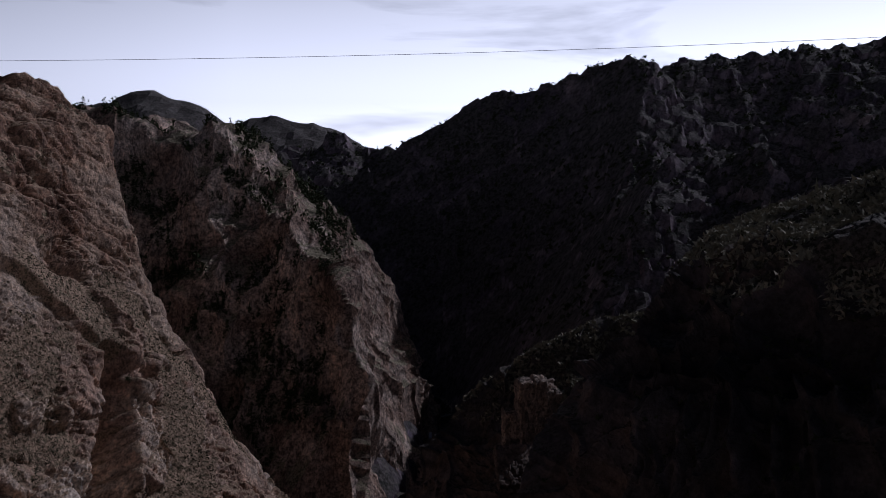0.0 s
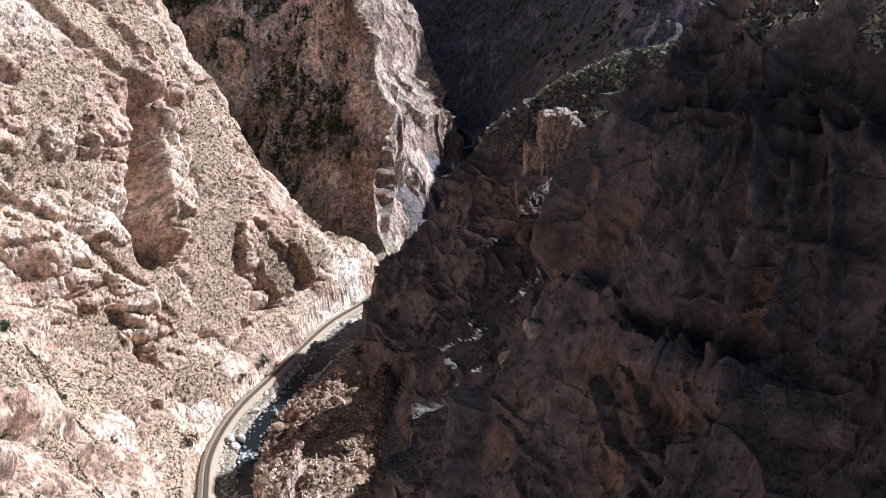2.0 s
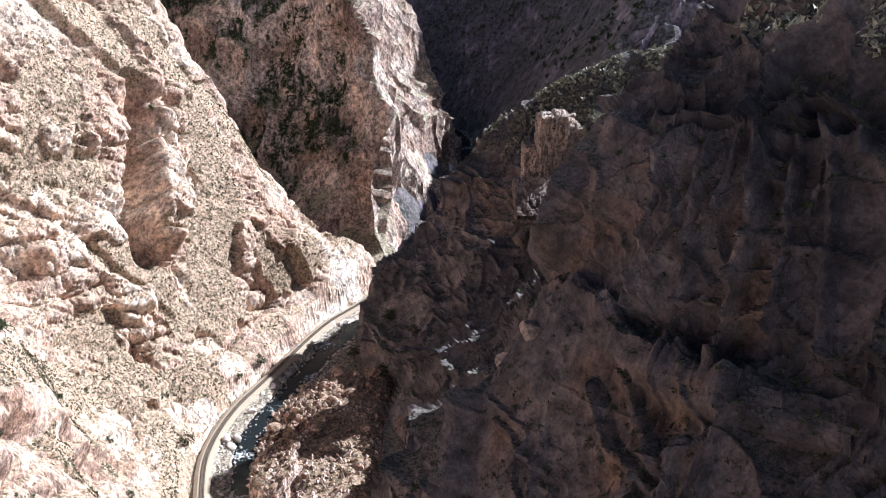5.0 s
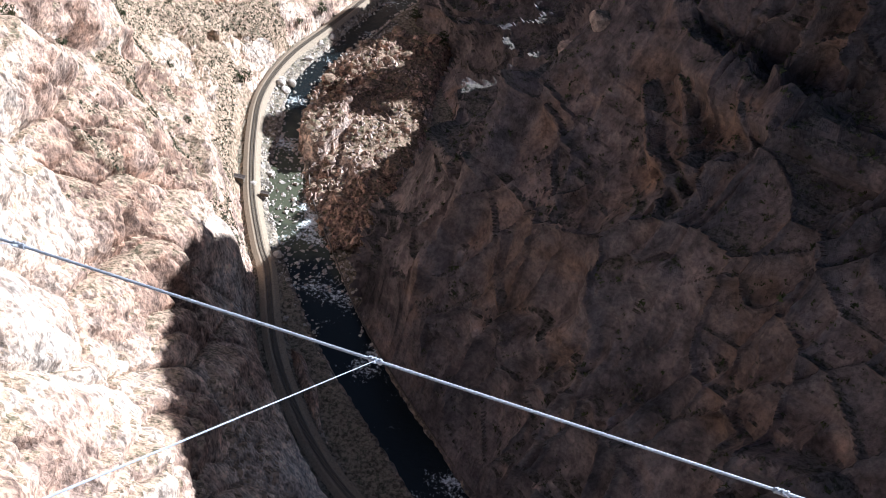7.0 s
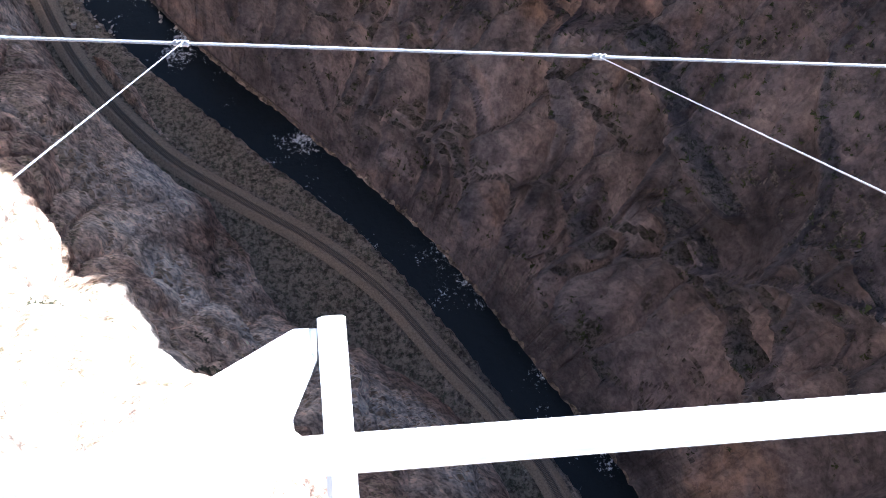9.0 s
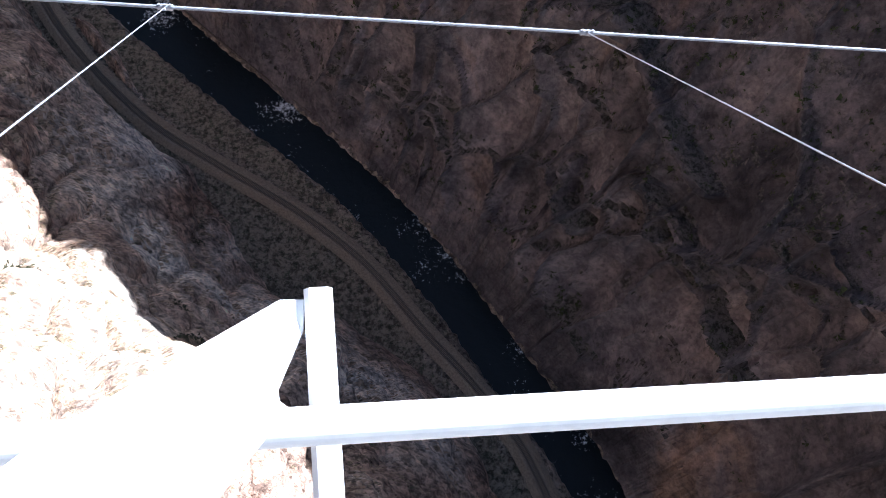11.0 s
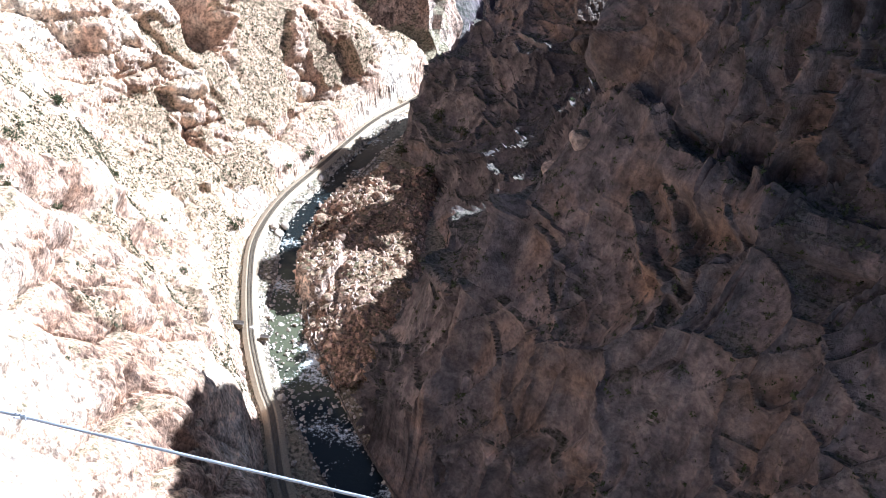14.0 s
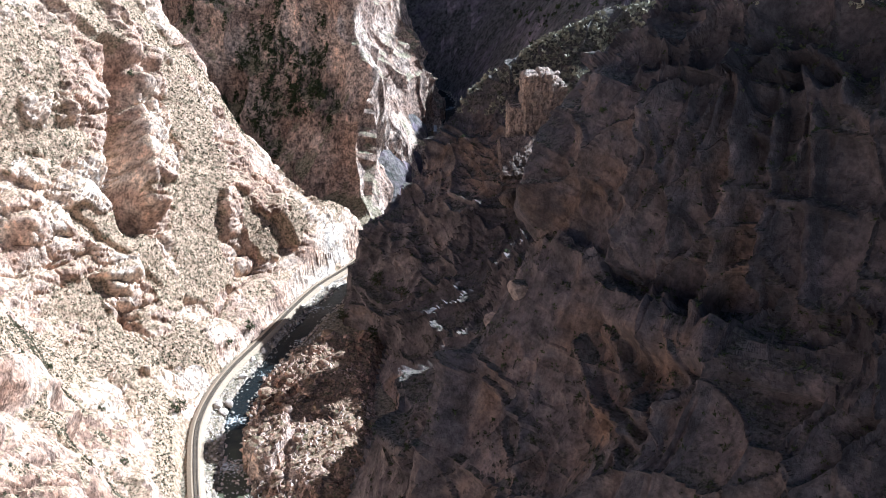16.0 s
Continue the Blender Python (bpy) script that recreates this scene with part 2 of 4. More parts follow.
def tex(nt, scale, detail=6.0, rough=0.6, stretch=(1, 1, 1), distort=0.0):
    g = nt.nodes.new("ShaderNodeNewGeometry")
    m = nt.nodes.new("ShaderNodeMapping")
    m.inputs["Scale"].default_value = stretch
    t = nt.nodes.new("ShaderNodeTexNoise")
    t.inputs["Scale"].default_value, t.inputs["Detail"].default_value = scale, detail
    t.inputs["Roughness"].default_value, t.inputs["Distortion"].default_value = rough, distort
    nt.links.new(g.outputs["Position"], m.inputs["Vector"])
    nt.links.new(m.outputs["Vector"], t.inputs["Vector"])
    return t.outputs["Fac"]


def blend(nt, fac, a, b, mode="MIX"):
    x = nt.nodes.new("ShaderNodeMix")
    x.data_type, x.blend_type = "RGBA", mode
    for sock, val in (("Factor", fac), ("A", a), ("B", b)):
        if isinstance(val, (int, float)):
            x.inputs[sock].default_value = val
        elif isinstance(val, tuple):
            x.inputs[sock].default_value = (*val, 1)
        else:
            nt.links.new(val, x.inputs[sock])
    return x.outputs["Result"]


def calc(nt, op, a, b=0.0):
    x = nt.nodes.new("ShaderNodeMath")
    x.operation = op
    for k, val in enumerate((a, b)):
        if isinstance(val, (int, float)):
            x.inputs[k].default_value = val
        else:
            nt.links.new(val, x.inputs[k])
    return x.outputs["Value"]


def bump(nt, bsdf, src, strength, dist):
    b = nt.nodes.new("ShaderNodeBump")
    b.inputs["Strength"].default_value, b.inputs["Distance"].default_value = strength, dist
    nt.links.new(src, b.inputs["Height"])
    nt.links.new(b.outputs["Normal"], bsdf.inputs["Normal"])


def rock_material(name, tones, soil, green, soil_from=0.55, unit=1.0, speck=1.0, upper_shade=None, shade_tint=(0.52, 0.44, 0.385), drip=0.7, blotch=0.0):
    """upper_shade: the heights between which the upper cliffs' deeper shade is put into the rock's colour, by the tint
    shade_tint;
    drip: how drawn out the streaks are; blotch: how strongly darker and lighter bands of rock alternate."""
    mat, nt, bsdf = material(name)
    broad = tex(nt, 0.018 / unit, 5, 0.6, distort=0.6)
    fine = tex(nt, 0.25 / unit, 5, 0.62, (1, 1, 0.8))
    streak = tex(nt, 0.11 / unit, 6, 0.65, (1, 1, drip))
    col = ramp(nt, broad, [(0.34, tones[0]), (0.45, tones[1]), (0.54, tones[2]), (0.67, tones[3])])
    col = blend(nt, 0.55, col, ramp(nt, streak, [(0.32, (0.28, 0.28, 0.30)), (0.50, (1, 1, 1)), (0.66, (1.6, 1.5, 1.4))]), "MULTIPLY")
    col = blend(nt, 0.8 * speck, col, ramp(nt, fine, [(0.36, (0.24, 0.23, 0.24)), (0.49, (1, 1, 1)), (0.63, (1.55, 1.5, 1.44))]), "MULTIPLY")
    if blotch:
        col = blend(nt, blotch, col, ramp(nt, tex(nt, 0.045 / unit, 7, 0.68, distort=0.8), [(0.36, (0.34, 0.34, 0.36)), (0.47, (0.9, 0.9, 0.9)), (0.53, (1.1, 1.08, 1.06)), (0.66, (1.7, 1.6, 1.5))]), "MULTIPLY")
    chips = nt.nodes.new("ShaderNodeTexVoronoi")
    chips.inputs["Scale"].default_value = 0.5 / unit
    where = nt.nodes.new("ShaderNodeNewGeometry")
    drawn = nt.nodes.new("ShaderNodeMapping")
    drawn.inputs["Scale"].default_value, drawn.inputs["Rotation"].default_value = (1, 1, 0.9), (0.25, 0.2, 0.4)
    nt.links.new(where.outputs["Position"], drawn.inputs["Vector"])
    nt.links.new(drawn.outputs["Vector"], chips.inputs["Vector"])
    shade = nt.nodes.new("ShaderNodeSeparateColor")
    nt.links.new(chips.outputs["Color"], shade.inputs["Color"])
    grain = calc(nt, "ADD", calc(nt, "MULTIPLY", tex(nt, 0.8 / unit, 4, 0.6), 0.84), calc(nt, "MULTIPLY", shade.outputs["Red"], 0.16))
    col = blend(nt, 0.85 * speck, col, ramp(nt, grain, [(0.38, (0.30, 0.29, 0.29)), (0.49, (1, 1, 1)), (0.60, (1.5, 1.47, 1.43))]), "MULTIPLY")
    geo = nt.nodes.new("ShaderNodeNewGeometry")
    xyz = nt.nodes.new("ShaderNodeSeparateXYZ")
    nt.links.new(geo.outputs["Normal"], xyz.inputs["Vector"])
    # Shade of the upper cliffs, multiplied into the rock colour by height.
    if upper_shade:
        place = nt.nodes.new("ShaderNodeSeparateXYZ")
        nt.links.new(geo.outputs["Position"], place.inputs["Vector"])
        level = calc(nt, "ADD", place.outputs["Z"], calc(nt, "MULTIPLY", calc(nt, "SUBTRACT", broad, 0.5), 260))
        rise = calc(nt, "DIVIDE", calc(nt, "SUBTRACT", level, upper_shade[0]), upper_shade[1] - upper_shade[0])
        col = blend(nt, ramp(nt, rise, [(0.0, (0, 0, 0)), (1.0, (0.85, 0.85, 0.85))]), col, blend(nt, 1.0, col, shade_tint, "MULTIPLY"))
    slope = calc(nt, "ADD", xyz.outputs["Z"], calc(nt, "MULTIPLY", calc(nt, "SUBTRACT", tex(nt, 0.05 / unit, 6, 0.65), 0.5), 0.9))
    earth = nt.nodes.new("ShaderNodeAttribute")
    earth.attribute_name = "soil"
    patch = calc(nt, "ADD", earth.outputs["Fac"], calc(nt, "MULTIPLY", calc(nt, "SUBTRACT", tex(nt, 0.16 / unit, 6, 0.7), 0.5), 1.3))
    lies = calc(nt, "MAXIMUM", ramp(nt, slope, [(soil_from, (0, 0, 0)), (soil_from + 0.16, (1, 1, 1))]), ramp(nt, patch, [(0.42, (0, 0, 0)), (0.66, (1, 1, 1))]))
    ground = blend(nt, ramp(nt, tex(nt, 0.45 / unit, 6, 0.75), [(0.50, (0, 0, 0)), (0.60, (1, 1, 1))]), soil, green)
    ground = blend(nt, 0.8, ground, ramp(nt, grain, [(0.38, (0.36, 0.35, 0.33)), (0.49, (1, 1, 1)), (0.60, (1.45, 1.42, 1.4))]), "MULTIPLY")
    col = blend(nt, lies, col, ground)
    nt.links.new(col, bsdf.inputs["Base Color"])
    crack = nt.nodes.new("ShaderNodeTexVoronoi")
    crack.feature = "DISTANCE_TO_EDGE"
    crack.inputs["Scale"].default_value = 0.9 / unit
    mp = nt.nodes.new("ShaderNodeMapping")
    mp.inputs["Scale"].default_value = (1, 1, 0.6)
    nt.links.new(geo.outputs["Position"], mp.inputs["Vector"])
    nt.links.new(mp.outputs["Vector"], crack.inputs["Vector"])
    edge = calc(nt, "MINIMUM", crack.outputs["Distance"], 0.09)
    bump(nt, bsdf, calc(nt, "ADD", calc(nt, "ADD", calc(nt, "MULTIPLY", fine, 1.0), calc(nt, "MULTIPLY", grain, 0.55)), calc(nt, "MULTIPLY", edge, 1.0)), 0.35 + 0.6 * speck, 1.3 * unit)
    return mat


GRANITE = [(0.22, 0.140, 0.102), (0.39, 0.272, 0.210), (0.52, 0.412, 0.328), (0.70, 0.62, 0.54)]
SOIL, SCRUB = (0.365, 0.260, 0.182), (0.15, 0.125, 0.078)
# High up, a browner tone and the cliffs' shade are both painted in.
m_left = rock_material("sunny_granite", GRANITE, SOIL, SCRUB, 0.70, 1.0, 0.76, upper_shade=(130, 215))
m_butt = rock_material("grey_granite", [(0.19, 0.130, 0.104), (0.31, 0.228, 0.186), (0.41, 0.325, 0.275), (0.54, 0.45, 0.395)], (0.28, 0.24, 0.17), (0.08, 0.085, 0.05), 0.58, drip=0.12)
# The dimmer light higher up this wall is painted into its colour.
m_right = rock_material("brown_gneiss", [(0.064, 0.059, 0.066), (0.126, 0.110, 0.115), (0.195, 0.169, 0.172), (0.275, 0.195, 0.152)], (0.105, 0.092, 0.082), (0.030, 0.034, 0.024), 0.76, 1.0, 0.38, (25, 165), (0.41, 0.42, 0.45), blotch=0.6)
m_pale = rock_material("pale_gneiss", [(0.12, 0.095, 0.085), (0.21, 0.165, 0.142), (0.30, 0.245, 0.215), (0.38, 0.28, 0.215)], (0.16, 0.13, 0.105), (0.05, 0.05, 0.035), 0.9, 1.0, 0.6)
m_far = rock_material("distant_slope", [(0.09, 0.076, 0.10), (0.155, 0.126, 0.150), (0.205, 0.168, 0.19), (0.27, 0.215, 0.215)], (0.11, 0.098, 0.094), (0.040, 0.043, 0.038), 0.45, 2.5, 0.6)
m_bar = rock_material("bar_rubble", [(0.16, 0.095, 0.07), (0.28, 0.185, 0.145), (0.38, 0.28, 0.23), (0.56, 0.47, 0.41)], (0.24, 0.165, 0.115), (0.11, 0.10, 0.055), 0.66)
m_floor = rock_material("gorge_floor", [(0.17, 0.14, 0.115), (0.24, 0.20, 0.16), (0.30, 0.25, 0.20), (0.42, 0.375, 0.32)], (0.26, 0.215, 0.16), (0.10, 0.098, 0.065), 0.75)


def plain(name, a, b, scale, rough=0.9, metal=0.0):
    mat, nt, bsdf = material(name)
    t = tex(nt, scale, 6, 0.65)
    nt.links.new(ramp(nt, t, [(0.35, a), (0.65, b)]), bsdf.inputs["Base Color"])
    bsdf.inputs["Roughness"].default_value, bsdf.inputs["Metallic"].default_value = rough, metal
    return mat


m_scrub = plain("scrub_leaves", (0.035, 0.038, 0.022), (0.10, 0.095, 0.06), 0.4)
m_juniper = plain("juniper_leaves", (0.022, 0.032, 0.014), (0.06, 0.07, 0.03), 0.5)
m_sage = plain("sage_leaves", (0.17, 0.16, 0.115), (0.36, 0.335, 0.255), 0.4)
m_trunk = plain("bark", (0.06, 0.045, 0.03), (0.14, 0.10, 0.07), 3.0)
m_boulder = plain("pale_boulders", (0.30, 0.25, 0.21), (0.62, 0.56, 0.50), 0.7)
m_ballast = plain("ballast", (0.24, 0.185, 0.13), (0.39, 0.31, 0.225), 1.5)
m_rail = plain("worn_rail_steel", (0.10, 0.08, 0.07), (0.20, 0.17, 0.15), 2.0, 0.5, 0.7)
m_sleeper = plain("sleeper_wood", (0.11, 0.088, 0.065), (0.22, 0.18, 0.135), 3.0)

m_water, wnt, wb = material("river_water")
wfine = tex(wnt, 0.35, 6, 0.6)
wgeo = wnt.nodes.new("ShaderNodeNewGeometry")
wxyz = wnt.nodes.new("ShaderNodeSeparateXYZ")
wnt.links.new(wgeo.outputs["Position"], wxyz.inputs["Vector"])
# Round the bend the sunlit look of the water is put into its colour.
reach = calc(wnt, "DIVIDE", calc(wnt, "ABSOLUTE", calc(wnt, "SUBTRACT", wxyz.outputs["Y"], 318)), 60)
sunlit_stretch = ramp(wnt, calc(wnt, "ADD", reach, calc(wnt, "MULTIPLY", calc(wnt, "SUBTRACT", tex(wnt, 0.06, 4, 0.6), 0.5), 1.5)), [(0.5, (1, 1, 1)), (1.0, (0, 0, 0))])
foam = ramp(wnt, calc(wnt, "ADD", calc(wnt, "MULTIPLY", sunlit_stretch, 0.05), calc(wnt, "ADD", tex(wnt, 0.045, 3, 0.5), calc(wnt, "MULTIPLY", calc(wnt, "SUBTRACT", tex(wnt, 0.6, 6, 0.75), 0.5), 0.9))), [(0.63, (0, 0, 0)), (0.74, (1, 1, 1))])
wnt.links.new(blend(wnt, foam, blend(wnt, sunlit_stretch, (0.010, 0.013, 0.014), (0.075, 0.078, 0.050)), (0.75, 0.78, 0.78)), wb.inputs["Base Color"])
wb.inputs["Roughness"].default_value = 0.2
wb.inputs["Specular IOR Level"].default_value = 0.22
bump(wnt, wb, wfine, 0.5, 0.5)

# ---- courses of the river and the railway, in plan ----
RIVER = catmull([(128, -260), (112, -110), (104, -30), (92, 22), (70, 66), (48, 108), (26, 140), (-4, 174), (-32, 206), (-56, 238),
                 (-76, 272), (-96, 308), (-107, 348), (-114, 395), (-104, 440), (-84, 498), (-64, 540), (-40, 610), (-6, 720),
                 (8, 790), (6, 850), (2, 930), (-10, 1000), (-60, 1060), (-160, 1110), (-320, 1150)], 500)
TRACK = catmull([(110, -260), (92, -110), (82, -20), (72, 30), (58, 58), (44, 79), (27, 106), (6, 128), (-20, 149), (-42, 168),
                 (-61, 192), (-76, 218), (-90, 254), (-99, 271), (-113, 303), (-126, 346), (-132, 380), (-128, 418), (-114, 459),
                 (-92, 520), (-68, 560), (-42, 620), (-18, 710), (-6, 768), (-12, 824), (-13, 877), (-14, 940), (-30, 1000)], 600)


def dist_to(course, xy):
    """Distance from points (n, 2) to a course."""
    out = np.full(len(xy), 1e9)
    for a in range(0, len(xy), 20000):
        d = ((xy[a:a + 20000, None, :] - course[None, ::2, :]) ** 2).sum(2)
        out[a:a + 20000] = np.sqrt(d.min(1))
    return out


def field(x0, x1, y0, y1, step):
    xs, ys = np.arange(x0, x1 + step, step), np.arange(y0, y1 + step, step)
    gx, gy = np.meshgrid(xs, ys)
    return gx, gy


def half_width(y):
    """Half the river's width along its course."""
    return np.interp(y, [0, 150, 260, 300, 350, 440, 500, 600, 1000], [7.8, 8.0, 10.5, 9.5, 6.0, 5.5, 7.5, 8.0, 9.0])


# ---- gorge floor and water ----
gx, gy = field(-260, 240, -260, 1180, 2.5)
xy = np.stack((gx.ravel(), gy.ravel()), 1)
dr, dt = dist_to(RIVER, xy), dist_to(TRACK, xy)
p3 = np.column_stack((xy, np.zeros(len(xy))))
width = half_width(xy[:, 1]) + 1.2 * fbm(p3 / 30, 2, 3)
hz = -2.5 + smooth(dr, width - 2, width + 3) * 4.3 + fbm(p3 / 6, 3, 5) * 0.7 + smooth(dr, 25, 80) * 6
hz = hz * smooth(dt, 2.5, 6) + 4.0 * (1 - smooth(dt, 2.5, 6))
ground_shape = gx.shape
ground = tagged(sheet("ground", np.stack((gx, gy, hz.reshape(gx.shape)), -1), m_floor), "stony gorge floor beside the river", "ground", kind="structure")
tang = np.gradient(RIVER, axis=0)
tang /= np.linalg.norm(tang, axis=1, keepdims=True)
side = np.stack((tang[:, 1], -tang[:, 0]), 1)
wat = np.stack([np.column_stack((RIVER + side * o, np.zeros(len(RIVER)))) for o in np.linspace(-15, 15, 12)], 1)
tagged(sheet("water", wat, m_water), "dark green river with white rapids", "river", kind="structure")

# ---- sunny wall, on the railway's side ----
left = [
    station(70, -260, 190, (0, 0), (40, 120), (80, 230), (120, 296), (300, 306), (1500, 330)),
    station(56, -60, 192, (-8, 0), (30, 95), (62, 190), (104, 286), (200, 303), (1500, 330)),
    station(40, 50, 213, (-8, 0), (36, 95), (76, 190), (120, 286), (220, 303), (1500, 330)),
    station(-14, 108, 213, (-8, 0), (38, 85), (86, 180), (140, 290), (240, 320), (1500, 340)),
    station(-52, 178, 203, (-8, 0), (36, 70), (92, 165), (160, 290), (260, 330), (1500, 345)),
    station(-92, 250, 192, (-8, 0), (30, 60), (74, 140), (190, 290), (280, 340), (1500, 350)),
    station(-120, 305, 182, (-8, 0), (24, 40), (60, 110), (190, 270), (300, 345), (1500, 355)),
    station(-142, 372, 174, (-8, 0), (50, 42), (100, 105), (170, 250), (260, 350), (1500, 360)),
    station(-130, 430, 166, (-8, 0), (40, 55), (95, 140), (150, 260), (210, 350), (1500, 365)),
    station(-108, 495, 160, (-8, 0), (38, 52), (92, 130), (150, 280), (196, 342), (1500, 365)),
    station(-74, 548, 160, (-8, 0), (78, 100), (124, 150), (170, 285), (205, 335), (1500, 365)),
    station(-52, 592, 166, (-8, 0), (52, 42), (92, 72), (180, 190), (240, 325), (1500, 365)),
    station(-66, 632, 170, (-8, 0), (60, 16), (118, 60), (190, 170), (240, 320), (1500, 365)),
    station(-110, 660, 172, (-8, 0), (80, 20), (150, 70), (220, 190), (280, 320), (1500, 365)),
]


def wall(name, stations, along, up, seed, mat, label, axes, layers, swell, grooves=(), keep=None, loose=None, ease=0.3, firm=(1, 1), beds=None):
    """firm: how boldly the blocks stand out on the near and on the far stretch."""
    base = loft(stations, along, up)
    soil = loose(base.reshape(-1, 3)) if loose else np.zeros(along * up)
    sound = np.interp(base[..., 1].ravel(), [150, 270], firm)
    rough = crag(base, seed, axes, layers, swell, grooves, (1 - soil) * sound, ease, 0.35, beds)
    if keep:
        calm = (0.3 + 0.7 * smooth(dist_to(TRACK, base.reshape(-1, 3)[:, :2]), 9, 30)).reshape(base.shape[:2])
        rough = base + (rough - base) * calm[..., None]
        cap = keep(rough)
        cut = rough[..., 2] > cap
        rough[..., 2] = np.minimum(rough[..., 2], cap)
        q = rough[cut]
        b, r, tip = cells(q / 4.5 * (1, 1, 0.7), seed + 7)
        rough[cut] = q + grid_normals(base)[cut] * ((r - 0.5) * 0.7 + tip * 0.6 - (1 - smooth(b, 0, 0.12)) * 0.25)[:, None]
    tagged(sheet(name, rough, mat, soil=soil), label, "rock wall", kind="structure")
    return rough, soil


def clear_of_track(pts):
    """The rock stays back from the railway's bench."""
    q = pts.reshape(-1, 3)
    d = dist_to(TRACK, q[:, :2]) + np.maximum(fbm(np.column_stack((q[:, :2], q[:, 2] * 0)) / 30, 2, 77) * 1.5, -1)
    d = d.reshape(pts.shape[:2])
    return 1.5 + np.maximum(d - 6.0, -1) * 2.4 + np.maximum(d - 8.5, 0) ** 2 * 1.5


def clear_of_river(pts):
    d = dist_to(RIVER, pts.reshape(-1, 3)[:, :2]).reshape(pts.shape[:2])
    over = d - half_width(pts[..., 1]) - 0.5
    return -1.5 + np.maximum(over, -1) * 2.8 + np.maximum(over - 3, 0) ** 2 * 1.2


def split_rows(stations, k):
    """The steep part of the cross-sections, and the plateau behind it."""
    return [s[:k] for s in stations], [s[k - 1:] for s in stations]


steep, plateau = split_rows(left, 5)
north_grooves = [
    ([(-206, 530, 165), (-198, 520, 146), (-194, 494, 125), (-187, 466, 100), (-177, 455, 86)], 11, 18),
    ([(-104, 172, 104), (-97, 166, 94), (-88, 171, 74)], 5, 5),
    ([(-151, 250, 110), (-145, 261, 98), (-158, 300, 74)], 8, 6),
    ([(-160, 430, 60), (-185, 415, 100), (-225, 400, 160)], 5, 3),
    ([(-122, 560, 70), (-110, 566, 48), (-96, 562, 30)], 5, 5),
    ([(-190, 520, 140), (-184, 500, 116), (-176, 480, 90)], 17, -14),
    ([(-112, 545, 52), (-100, 548, 30)], 15, -10),
    ([(-150, 268, 96), (-146, 276, 88)], 12, -5),
    ([(-230, 470, 230), (-205, 500, 180)], 8, 7),
    ([(-262, 430, 250), (-230, 440, 190)], 7, 6),
]
scree_runs = [
    ([(-173, 557, 121), (-158, 535, 89), (-158, 499, 66), (-147, 467, 41)], 20),
    ([(-214, 559, 204), (-200, 572, 171), (-181, 590, 139), (-149, 594, 101)], 13),
    ([(-239, 507, 222), (-222, 534, 204), (-209, 535, 172)], 14),
    ([(-197, 439, 93), (-174, 456, 72), (-157, 446, 45)], 12),
    ([(-176, 246, 147), (-172, 264, 128), (-194, 354, 62), (-194, 411, 61)], 15),
    ([(-159, 383, 19), (-136, 348, 6), (-123, 303, 15)], 14),
    ([(-193, 407, 56), (-171, 400, 32), (-140, 425, 18)], 12),
]


def loose_ground(p):
    """How much of the sunlit slope is scree and earth, between bare outcrops."""
    fall = fbm(p / (21, 21, 46), 4, 80) + 0.25 * fbm(p / 7, 3, 84)
    bare = np.interp(p[:, 1], [160, 250, 330], [0.55, 0.36, 0.17]) + 0.2 * smooth(p[:, 2], 185, 230)
    out = smooth(fall - bare, -0.06, 0.12)
    ragged = fbm(p / 9, 3, 86)
    for line, width in scree_runs:
        out = np.maximum(out, 1 - smooth(near_line(p, line) / width + 0.45 * ragged, 0.65, 1.0))
    return out


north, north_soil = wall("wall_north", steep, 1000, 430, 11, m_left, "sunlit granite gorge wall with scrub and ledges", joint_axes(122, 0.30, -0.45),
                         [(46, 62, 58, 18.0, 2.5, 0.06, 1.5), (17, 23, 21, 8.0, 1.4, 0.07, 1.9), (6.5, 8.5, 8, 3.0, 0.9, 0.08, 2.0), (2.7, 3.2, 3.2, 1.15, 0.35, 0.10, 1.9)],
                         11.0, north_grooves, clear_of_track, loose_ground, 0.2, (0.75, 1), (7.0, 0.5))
AXES_PLAIN = joint_axes(0, 0.1, 0.1)
wall("plateau_north", plateau, 160, 200, 12, m_far, "scrubby plateau behind the gorge rim", AXES_PLAIN, [(60, 60, 60, 8.0, 1.0, 0.1, 0.6)], 5.0)

